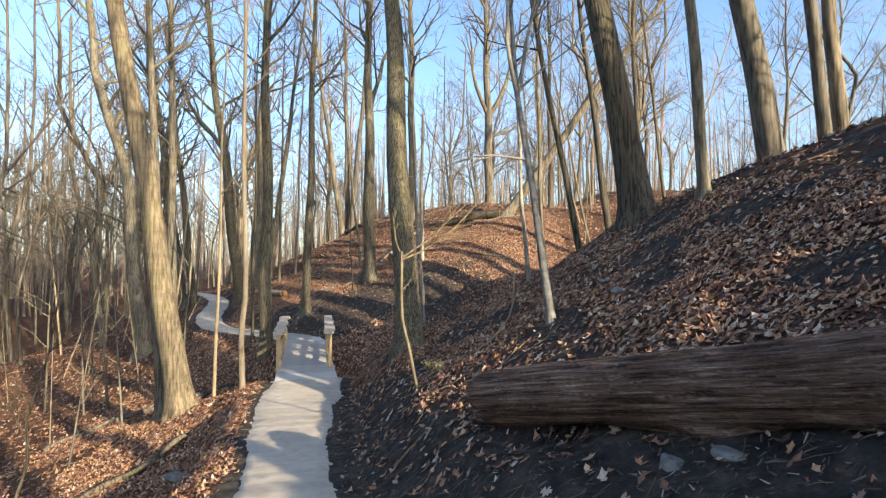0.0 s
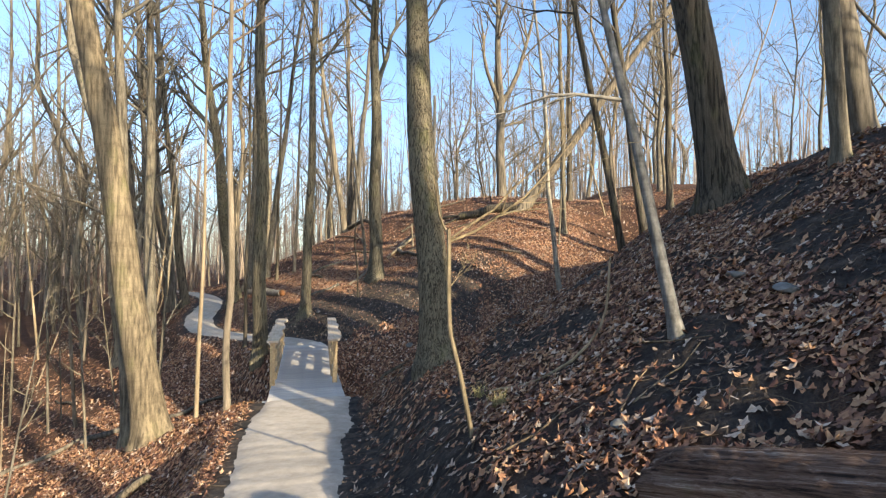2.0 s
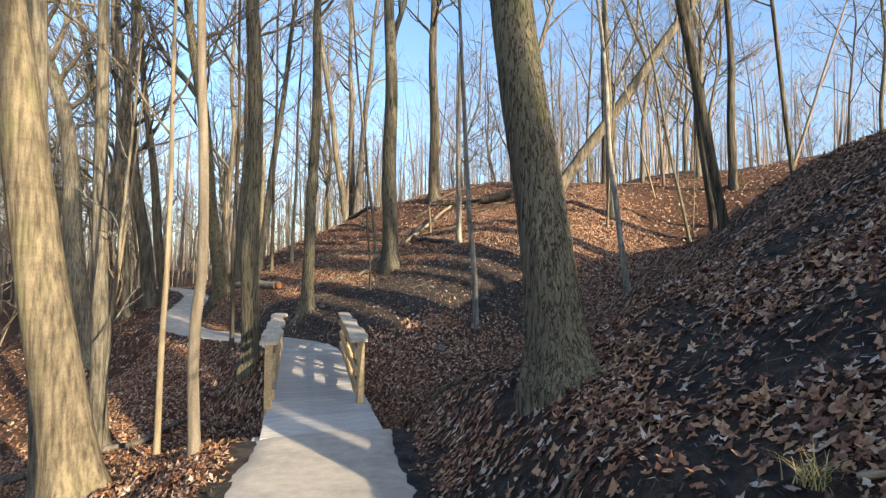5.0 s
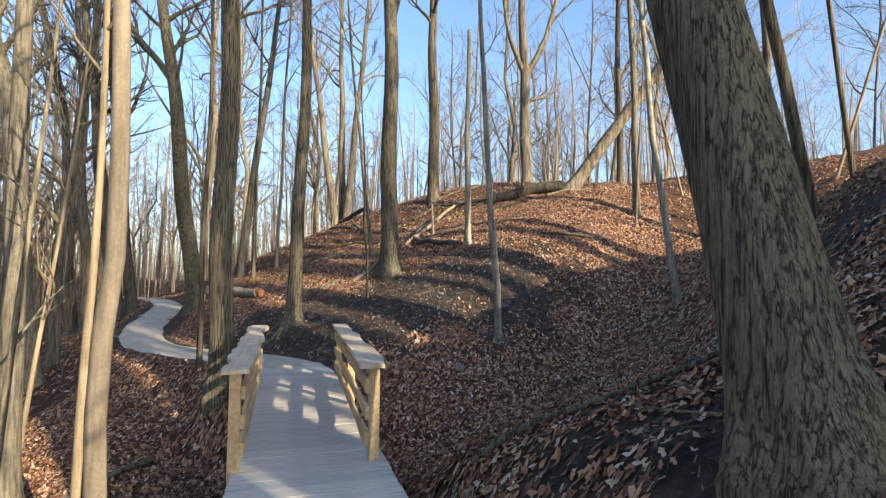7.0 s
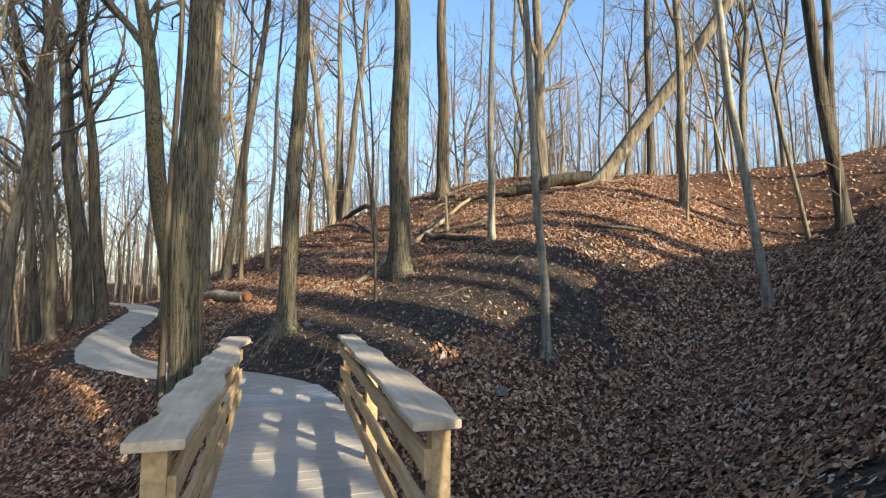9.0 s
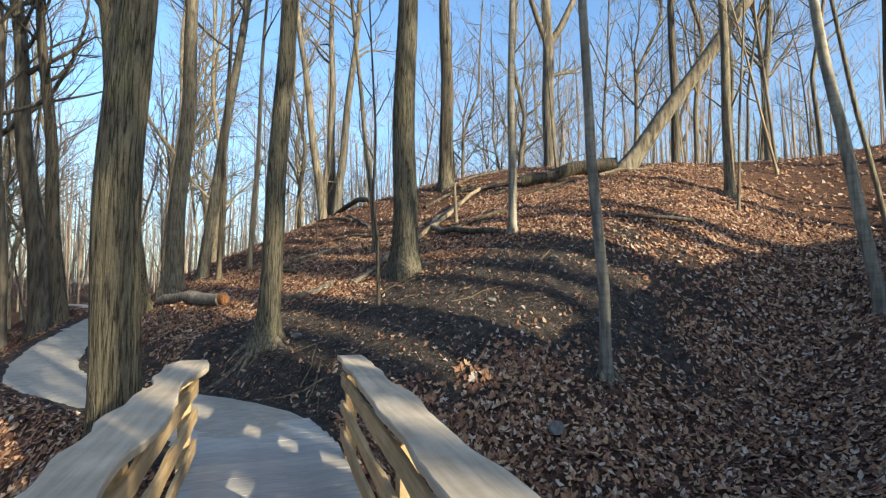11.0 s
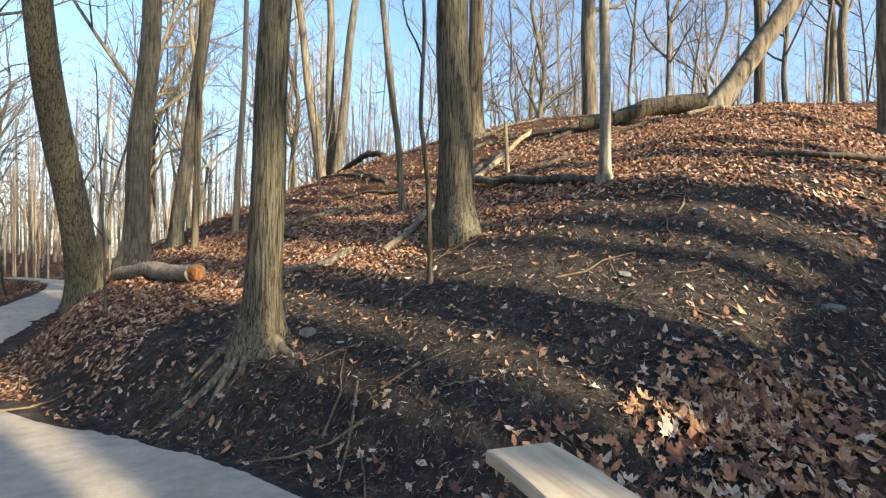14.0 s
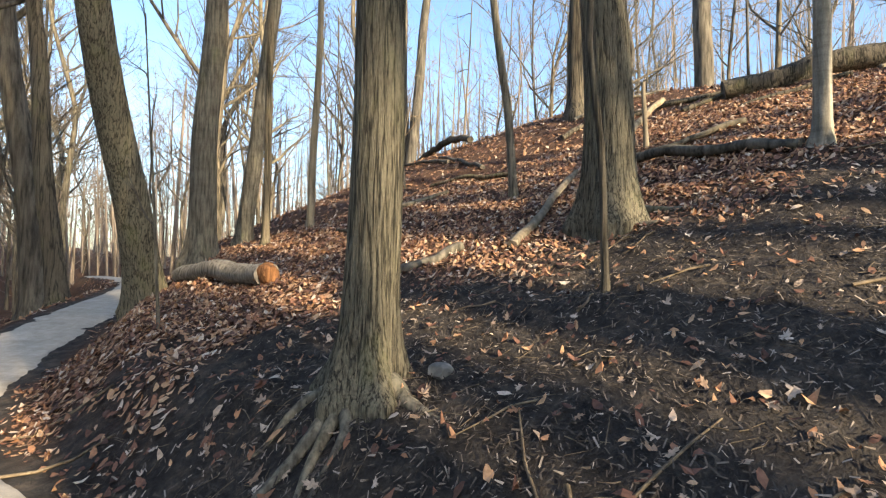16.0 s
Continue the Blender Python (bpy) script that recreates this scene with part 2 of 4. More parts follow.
# geometry helpers ---------------------------------------------------------
class Soup:
    """Vertices and faces gathered for one mesh."""

    def __init__(self):
        self.v, self.f, self.n, self.lines = [], [], 0, {}

    def add(self, verts, faces):
        self.v.append(np.asarray(verts, float))
        self.f.append(np.asarray(faces, int) + self.n)
        self.n += len(verts)

    def line(self, pts, radii, sides):
        self.lines.setdefault((len(pts), sides), []).append((pts, radii))

    def cones(self, base, tip, r):
        """Many thin three-sided twigs, each ending in a point."""
        d = tip - base
        d = d / (np.linalg.norm(d, axis=1)[:, None] + 1e-9)
        ref = np.where(np.abs(d[:, :1]) < 0.8, np.array([1.0, 0, 0]), np.array([0, 1.0, 0]))
        u = np.cross(d, ref)
        u /= np.linalg.norm(u, axis=1)[:, None] + 1e-9
        w = np.cross(d, u)
        ring = [base + r[:, None] * (math.cos(k) * u + math.sin(k) * w) for k in (0, 2.094, 4.189)]
        f = np.array([(0, 1, 3), (1, 2, 3), (2, 0, 3)])
        self.add(np.stack([*ring, tip], 1).reshape(-1, 3), (np.arange(len(r))[:, None, None] * 4 + f[None]).reshape(-1, 3))

    def flush(self):
        """Turn all gathered lines into thin tubes at once."""
        for (count, sides), rows in self.lines.items():
            p, r = np.array([a for a, _ in rows]), np.array([b for _, b in rows])
            if count == 2 and sides == 3:
                self.cones(p[:, 0], p[:, 1], r[:, 0])
                continue
            d = np.gradient(p, axis=1)
            d /= np.linalg.norm(d, axis=2)[..., None] + 1e-9
            ref = np.where(np.abs(d[:, :1, :1]) < 0.8, np.array([1.0, 0, 0]), np.array([0, 1.0, 0]))
            u = ref - d * (d * ref).sum(2)[..., None]
            u /= np.linalg.norm(u, axis=2)[..., None] + 1e-9
            w = np.cross(d, u)
            a = np.linspace(0, 2 * np.pi, sides, endpoint=False)
            v = p[:, :, None] + r[:, :, None, None] * (np.cos(a)[:, None] * u[:, :, None] + np.sin(a)[:, None] * w[:, :, None])
            i, j = np.arange(count - 1)[:, None] * sides, np.arange(sides)[None]
            k = (j + 1) % sides
            f = np.stack([i + j, i + k, i + sides + k, i + sides + j], -1).reshape(-1, 4)
            self.add(v.reshape(-1, 3), (np.arange(len(rows))[:, None, None] * count * sides + f[None]).reshape(-1, 4))
        self.lines = {}

    def mesh(self, name, material, smooth=True):
        self.flush()
        me = bpy.data.meshes.new(name)
        v = np.vstack(self.v)
        sizes = np.concatenate([np.full(len(f), f.shape[1]) for f in self.f])
        loops = np.concatenate([f.ravel() for f in self.f])
        me.vertices.add(len(v))
        me.vertices.foreach_set("co", v.astype(np.float32).ravel())
        me.loops.add(len(loops))
        me.loops.foreach_set("vertex_index", loops.astype(np.int32))
        me.polygons.add(len(sizes))
        me.polygons.foreach_set("loop_start", np.concatenate([[0], np.cumsum(sizes)[:-1]]).astype(np.int32))
        me.polygons.foreach_set("use_smooth", np.full(len(sizes), smooth))
        me.materials.append(material)
        me.update(calc_edges=True)
        me.validate()
        return me


def tube(soup, pts, radii, sides, wobble=None):
    """A tapering tube along pts; wobble: an array of radius factors, ring by side."""
    pts = np.asarray(pts, float)
    d = np.gradient(pts, axis=0)
    d /= np.linalg.norm(d, axis=1)[:, None] + 1e-9
    ref = np.array([1.0, 0, 0]) if abs(d[0, 0]) < 0.8 else np.array([0, 1.0, 0])
    u = ref - d * (d @ ref)[:, None]
    u /= np.linalg.norm(u, axis=1)[:, None] + 1e-9
    w = np.cross(d, u)
    a = np.linspace(0, 2 * np.pi, sides, endpoint=False)
    r = np.asarray(radii, float)[:, None] * (np.ones((len(pts), sides)) if wobble is None else wobble)
    v = pts[:, None] + r[..., None] * (np.cos(a)[None, :, None] * u[:, None] + np.sin(a)[None, :, None] * w[:, None])
    i = np.arange(len(pts) - 1)[:, None] * sides
    j = np.arange(sides)[None]
    k = (j + 1) % sides
    faces = np.stack([i + j, i + k, i + sides + k, i + sides + j], -1).reshape(-1, 4)
    soup.add(v.reshape(-1, 3), faces)
    for ring, flip in ((0, True), (len(pts) - 1, False)):
        idx = np.arange(sides)[None] + 0
        soup.add(v[ring], idx[:, ::-1] if flip else idx)


def part(name, data, parent, label=""):
    ob = new(name, data)
    ob.parent = parent
    return tagged(ob, label)


def empty(name, at):
    ob = new(name)
    ob.matrix_world = at
    return ob


def slab(soup, x0, x1, y0, y1, z0, z1, m=None, ch=0.004):
    """A box with chamfered top and bottom edges."""
    v = []
    for z, c in ((z0, ch), (z0 + ch, 0), (z1 - ch, 0), (z1, ch)):
        v += [(x0 + c, y0 + c, z), (x1 - c, y0 + c, z), (x1 - c, y1 - c, z), (x0 + c, y1 - c, z)]
    if m is not None:
        v = [m @ Vector(p) for p in v]
    f = [(3, 2, 1, 0), (12, 13, 14, 15)]
    for r in range(3):
        for s in range(4):
            a, b = r * 4 + s, r * 4 + (s + 1) % 4
            f.append((a, b, b + 4, a + 4))
    soup.add([tuple(p) for p in v], f)


# the lie of the land ------------------------------------------------------
MOUNDS = np.array([(x, y) for y in (-3, 4, 9, 13, 16.5, 20, 24, 29, 37, 47) for x in (-4.5, -1, 2.5, 6.5)]
                  + [(x, y) for y in (2, 12, 19, 26, 36) for x in (-9.5, -17)] + [(12, 4), (12, 20), (12, 34), (-27, 16), (-27, 36)])
RISE = np.array([0.32, -0.29, 0.5, 1.26, -0.0, -0.37, -0.17, 0.37, -0.91, -0.44, -0.05, 0.62, 0.67, -0.31, -0.13, 0.3, -1.53, -1.44, -0.51, 0.82, -0.46, -0.42, -2.37, 0.55, -0.47, -0.26, 0.13, -1.84, -0.24, -0.05, 0.31, 0.25, 0.41, 1.03, 0.76, 0.18, 2.78, -0.07, -1.13, -1.23, -0.24, 0.16, -1.58, -0.38, -0.52, -1.63, -0.18, -0.66, 0.95, -0.44, 1.42, -1.53, -0.94, 0.23, -1.77, 0.16, 2.49, 1.03])
SPREAD = np.where(MOUNDS[:, 0] < -8, 6.5, np.where(MOUNDS[:, 0] > 10, 7.0, np.where(MOUNDS[:, 1] > 28, 6.0, 3.6)))
# trail: x, y, height of its surface
TRAIL_1 = [(0.6, -7, 0.3), (0.3, -3, 0.12), (0, 0, 0.02), (-0.62, 2.34, -0.10), (-1.43, 4.81, -0.47), (-2.25, 7.85, -0.76), (-2.82, 10.44, -0.95), (-3.13, 12.48, -0.975)]
TRAIL_2 = [(-5.1, 19.0, -0.985), (-5.5, 19.8, -0.98), (-6.15, 20.45, -0.98), (-7.0, 21.12, -0.99), (-8.3, 21.95, -1.0), (-10.1, 23.5, -0.98), (-11.6, 26.2, -0.80), (-12.6, 29.5, -0.42), (-14.6, 34, -0.3), (-19, 41, -0.3), (-27, 50, -0.4)]
B_DIR, B_SIDE = np.array([-0.258, 0.966]), np.array([0.966, 0.258])   # along and across the footbridge


def resample(line, step):
    p = np.array(line, float)
    out = []
    for i in range(len(p) - 1):
        a, b, c, d = p[max(i - 1, 0)], p[i], p[i + 1], p[min(i + 2, len(p) - 1)]
        n = max(int(np.linalg.norm(c - b) / step), 1)
        for t in np.arange(n) / n:
            out.append(0.5 * (2 * b + (c - a) * t + (2 * a - 5 * b + 4 * c - d) * t * t + (3 * b - a - 3 * c + d) * t ** 3))
    return np.array(out + [p[-1]])


T1, T2 = resample(TRAIL_1, 0.3), resample(TRAIL_2, 0.3)
TRAIL = np.vstack([T1, T2])


def smooth(a, b, x):
    t = np.clip((x - a) / (b - a), 0, 1)
    return t * t * (3 - 2 * t)


def waves(x, y, scale, seed):
    """Cheap rolling noise of about unit height."""
    rng = np.random.RandomState(seed)
    z = 0
    for _ in range(7):
        a, k, p = rng.uniform(0, 6.28), rng.uniform(0.6, 1.8) / scale, rng.uniform(0, 6.28)
        z = z + np.sin((x * np.cos(a) + y * np.sin(a)) * 6.28 * k + p)
    return z / 4.0


def trail_distance(x, y):
    """How far off the trail a place is (at most 4 m), and the trail's height there."""
    best, level = np.full(x.shape, 16.0), np.zeros(x.shape)
    for k in range(0, len(TRAIL), 8):
        run = TRAIL[k:k + 8]
        near = np.flatnonzero((x > run[:, 0].min() - 4) & (x < run[:, 0].max() + 4) & (y > run[:, 1].min() - 4) & (y < run[:, 1].max() + 4))
        if not len(near):
            continue
        d = (x[near, None] - run[None, :, 0]) ** 2 + (y[near, None] - run[None, :, 1]) ** 2
        i = d.argmin(1)
        d = d[np.arange(len(near)), i]
        closer = d < best[near]
        best[near[closer]], level[near[closer]] = d[closer], run[i[closer], 2]
    return np.sqrt(best), level


def half_width(y):
    """Half the trail's width, which grows towards the bridge."""
    return np.interp(y, [4, 6.6, 8.7, 11, 12.6, 19, 20.6, 22, 30], [0.46, 0.52, 0.69, 0.87, 0.88, 0.88, 0.86, 0.68, 0.62])


def trail_gap(x, y):
    """Metres from the trail's edge, negative on the trail."""
    return trail_distance(x, y)[0] - half_width(y)


def land(x, y):
    x, y = np.atleast_1d(np.asarray(x, float)), np.atleast_1d(np.asarray(y, float))
    cx, cy = np.clip(x, -32, 15), np.clip(y, -6, 50)
    z = RISE[-3] + RISE[-2] * cx / 10 + RISE[-1] * cy / 10
    for (mx, my), h, s in zip(MOUNDS, RISE, SPREAD):
        z = z + h * np.exp(-((cx - mx) ** 2 + (cy - my) ** 2) / s ** 2)
    out = np.hypot(x - cx, y - cy)
    z = z * (1 - smooth(0, 60, out)) + smooth(0, 60, out) * (1.5 + 2.5 * waves(x, y, 90, 5))
    z = z + 0.05 * waves(x, y, 1.6, 2) + 0.02 * waves(x, y, 0.6, 3)
    d, level = trail_distance(x, y)
    edge = half_width(y)
    k = 1 - smooth(edge + 0.06, edge + 1.1, d)
    z = z * (1 - k) + level * k
    s, n = x * B_DIR[0] + y * B_DIR[1], x * B_SIDE[0] + y * B_SIDE[1] - 0.12
    under = smooth(12.7, 13.6, s) * (1 - smooth(18.0, 18.9, s)) * (1 - smooth(0.9, 1.6, abs(n)))
    return z * (1 - under) + np.minimum(z, -1.75) * under


def ground_z(x, y):
    return float(land(x, y)[0])


def bare(x, y):
    """1 where the soil is swept bare of leaves, 0 in deep litter."""
    d, _ = trail_distance(x, y)
    b = 1 - smooth(-0.02, 0.38, d - half_width(y) + 0.12 * waves(x, y, 1.1, 9))
    side = (x - np.interp(y, T1[:, 1], T1[:, 0]))
    reach = np.where(y < 4.8, 1.5, 0.0)
    strip = smooth(0.3, 0.5, side) * (1 - smooth(1.3 + reach, 2.3 + reach, side + 0.4 * waves(x, y, 2.2, 4))) * smooth(-8, -2, y) * (1 - smooth(10.0, 11.2, y))
    knoll = 1 - smooth(1.45, 2.5, np.hypot((x + 3.7) * 0.37, (y - 22.5) * 0.78) + 0.35 * waves(x, y, 1.8, 6))
    brow = 1 - smooth(0.8, 2.2, np.hypot((x + 1.6) * 0.5, (y - 23.6) * 1.2) + 0.4 * waves(x, y, 1.5, 7))
    patchy = 0.88 * smooth(-0.12, 0.42, waves(x, y, 2.0, 12)) * smooth(0, 1.5, side) * (1 - smooth(12, 14, y))
    seam = 0.9 * (1 - smooth(0.35, 1.1, abs(y - 13.2 - 0.55 * (x + 1)) + 0.3 * waves(x, y, 1.3, 15))) * smooth(-1.6, -0.6, x) * (1 - smooth(4, 6, x))
    return np.clip(np.maximum.reduce([b, 0.93 * strip, 0.95 * knoll, 0.85 * brow, patchy, seam]), 0, 1)


# ground and trail ---------------------------------------------------------
def steps(*spans):
    out = []
    for a, b, n in spans:
        out += list(np.linspace(a, b, n, endpoint=False))
    return np.array(out + [spans[-1][1]])


gx = steps((-600, -120, 8), (-120, -40, 20), (-40, -16, 34), (-16, -8, 40), (-8, 4.5, 125), (4.5, 14, 50), (14, 40, 26), (40, 120, 16), (120, 600, 8))
gy = steps((-600, -100, 8), (-100, -20, 16), (-20, -4, 20), (-4, 2, 40), (2, 27, 250), (27, 36, 50), (36, 60, 40), (60, 140, 24), (140, 600, 10))
X, Y = np.meshgrid(gx, gy)
Z = land(X.ravel(), Y.ravel())
rough = bare(X.ravel(), Y.ravel())
dist, _ = trail_distance(X.ravel(), Y.ravel())
rng = np.random.RandomState(4)
Z = Z + rng.normal(0, 0.012, Z.shape) * smooth(0.6, 1.2, dist)
soup = Soup()
nx, ny = len(gx), len(gy)
i, j = np.meshgrid(np.arange(nx - 1), np.arange(ny - 1))
q = (j * nx + i).ravel()
soup.add(np.c_[X.ravel(), Y.ravel(), Z], np.c_[q, q + 1, q + nx + 1, q + nx])
ground_mesh = soup.mesh("ground", GROUND)
cover = ground_mesh.attributes.new("litter", "FLOAT", "POINT")
cover.data.foreach_set("value", (1 - rough).astype(np.float32))
ground = tagged(new("ground", ground_mesh), "dark forest soil under brown fallen leaves", "ground", kind="structure")


def trail(line, name, label, seed):
    p = resample([tuple(q) for q in line], 0.12)
    t = np.gradient(p, axis=0)[:, :2]
    t /= np.linalg.norm(t, axis=1)[:, None]
    side = np.c_[t[:, 1], -t[:, 0]]
    rng = np.random.RandomState(seed)
    cols = []
    for k, c in enumerate(np.linspace(-1, 1, 13)):
        edge = abs(c) > 0.95
        w = half_width(p[:, 1]) + (np.convolve(rng.normal(0, 0.16, len(p) + 6), np.ones(7) / 7, "valid") + rng.normal(0, 0.014, len(p)) if edge else 0)
        xy = p[:, :2] + side * (c * w)[:, None]
        z = land(xy[:, 0], xy[:, 1]) + 0.028 * (1 - abs(c) ** 3) + (-0.03 if edge else 0.008)
        cols.append(np.c_[xy, z])
    v = np.stack(cols, 1)
    n, m = v.shape[:2]
    a, b = np.meshgrid(np.arange(m - 1), np.arange(n - 1))
    q = (b * m + a).ravel()
    s = Soup()
    s.add(v.reshape(-1, 3), np.c_[q, q + 1, q + m + 1, q + m])
    return tagged(new(name, s.mesh(name, PATH_GRIT)), label, "footpath", kind="structure")


trail(TRAIL_1, "path_1", "pale packed limestone footpath sloping down to the bridge", 1)
trail(TRAIL_2, "path_2", "pale packed limestone footpath winding on past the bridge", 2)


# footbridge ---------------------------------------------------------------
DECK_Z, S0, S1, HALF = -0.95, 12.70, 20.45, 0.66
bridge_m = Matrix.Translation((0, 0, DECK_Z)) @ Matrix(((B_SIDE[0], B_DIR[0], 0, 0), (B_SIDE[1], B_DIR[1], 0, 0), (0, 0, 1, 0), (0, 0, 0, 1)))
bridge_m = bridge_m @ Matrix.Translation((0.07, 0, 0))


def footbridge():
    """Deck along local y, from S0 to S1; local x = 0 is its middle."""
    root = empty("footbridge", bridge_m)
    tagged(root, "small wooden footbridge with wavy-edged rails over a gully", "bridge")
    rng = random.Random(3)
    pitch = 0.205
    n = int((S1 - S0) / pitch)
    boards = []
    for v in range(3):
        s = Soup()
        slab(s, -HALF, HALF + 0.1, 0.0015, (S1 - S0) / n - 0.0015, -0.04, 0, ch=0.003)
        boards.append(s.mesh("plank", DECK_WOOD, False))
    for k in range(n):
        b = part("plank", boards[k % 3], root)
        y = S0 + k * (S1 - S0) / n
        turned = max(0.0, y - 19.3)          # the far end bends towards the trail
        b.matrix_basis = pose(rng.uniform(-0.006, 0.006) - 0.17 * turned, y, rng.uniform(-0.002, 0.002), 0, 0, 8.0 * turned)
    for x in (-0.5, 0.5):
        s = Soup()
        slab(s, x - 0.06, x + 0.06, S0 + 0.02, S1 - 1.0, -0.32, -0.042, ch=0.006)
        part("beam", s.mesh("beam", DECK_WOOD, False), root)
    for x, a in ((-HALF - 0.10, S0 - 0.05), (-HALF - 0.10, S1 - 1.2)):
        s = Soup()
        slab(s, x, -x, a, a + 0.3, -0.50, -0.05 if a < S0 else -0.06, ch=0.01)
        part("sleeper", s.mesh("sleeper", DECK_WOOD, False), root)
    for side in (-1, 1):
        px = side * (HALF - 0.02)
        ys = (14.06, 16.46, 18.86)
        skew = 0.035 if side > 0 else 0.0     # the rails are not quite parallel
        for k, y in enumerate(ys):
            s = Soup()
            off = skew * (y - ys[0])
            slab(s, px + off - 0.05, px + off + 0.05, y - 0.05, y + 0.05, -0.25, 0.885, ch=0.006)
            part("post", s.mesh("post", RAIL_WOOD, False), root, "square pale yellow post")
        for r, zc in enumerate((0.20, 0.46, 0.72)):
            board(root, "rail", RAIL_WOOD, px - side * 0.072, ys[0] - 0.06, ys[2] + 0.12, zc, 0.125, 0.036, True, 10 * r + side, skew)
        board(root, "handrail", CAP_WOOD, px - side * 0.01, ys[0] - 0.10, ys[2] + 0.22, 0.91, 0.27, 0.045, False, 40 + side, skew)
    return root


def board(root, name, material, x, y0, y1, z, width, thick, upright, seed, skew=0.0):
    """A board with live, wavy edges: upright ones are rails, flat ones caps."""
    n = 60
    y = np.linspace(y0, y1, n)
    a = width / 2 * (1 + 0.27 * waves(y, y * 0 + seed, 0.9, 30 + seed) + 0.05 * waves(y, y * 0, 0.28, 60 + seed))
    b = -width / 2 * (1 + 0.27 * waves(y, y * 0 + 9 + seed, 1.0, 90 + seed) + 0.05 * waves(y, y * 0, 0.33, 7 + seed))
    h, c = thick / 2, 0.006
    ring = [(b, -h + c), (b, h - c), (b + c, h), (a - c, h), (a, h - c), (a, -h + c), (a - c, -h), (b + c, -h)]
    v = np.zeros((n, 8, 3))
    for k, (u, w) in enumerate(ring):
        v[:, k, 0 if upright else 2] = w + (x if upright else z)
        v[:, k, 2 if upright else 0] = u + (z if upright else x)
        v[:, k, 1] = y
        v[:, k, 0] += skew * (y - y0)
    s = Soup()
    i, j = np.meshgrid(np.arange(8), np.arange(n - 1))
    q, q2 = (j * 8 + i).ravel(), (j * 8 + (i + 1) % 8).ravel()
    f = np.c_[q, q2, q2 + 8, q + 8]
    s.add(v.reshape(-1, 3), f)
    s.add(v[0], [list(range(8))[::-1]])
    s.add(v[-1], [list(range(8))])
    me = s.mesh(name, material, False)
    bm = bmesh.new()
    bm.from_mesh(me)
    bmesh.ops.remove_doubles(bm, verts=bm.verts, dist=0.0001)
    bmesh.ops.recalc_face_normals(bm, faces=bm.faces)
    bm.to_mesh(me)
    bm.free()
    return part(name, me, root, "wavy live-edge cap board worn pale grey" if not upright else "wavy-edged pale sawn rail")


footbridge()


# trees --------------------------------------------------------------------
def limb(soup, rng, start, way, length, radius, level, droop=0.0, least=0.004, dense=(0, 4, 5)):
    """A branch with its own smaller branches, level 2 to 0."""
    seg = (1, 4, 6)[level]
    pts, p, d = [start], np.array(start, float), np.array(way, float)
    for _ in range(seg):
        d = d + rng.normal(0, (0.16, 0.15, 0.13)[level], 3) + np.array([0, 0, 0.05 - droop])
        d /= np.linalg.norm(d)
        p = p + d * length / seg
        pts.append(p)
    pts = np.array(pts)
    radii = radius * np.linspace(1, 0.25, seg + 1)
    soup.line(pts, radii, (3, 4, 6)[level])
    if level:
        for _ in range(dense[level] + (rng.rand() < 0.5)):
            t = rng.uniform(0.25, 1.0)
            k = min(int(t * seg), seg - 1)
            at = pts[k] + (pts[k + 1] - pts[k]) * (t * seg - k)
            fwd = pts[k + 1] - pts[k]
            fwd /= np.linalg.norm(fwd)
            side = rng.normal(0, 1, 3)
            side -= fwd * (side @ fwd)
            side /= np.linalg.norm(side)
            w = fwd * 0.75 + side * rng.uniform(0.45, 0.85) + np.array([0, 0, 0.15])
            limb(soup, rng, at, w / np.linalg.norm(w), length * rng.uniform(0.35, 0.6) * (1.15 - 0.4 * t), max(radius * 0.45 * (1.1 - 0.5 * t), least), level - 1, least=least, dense=dense)


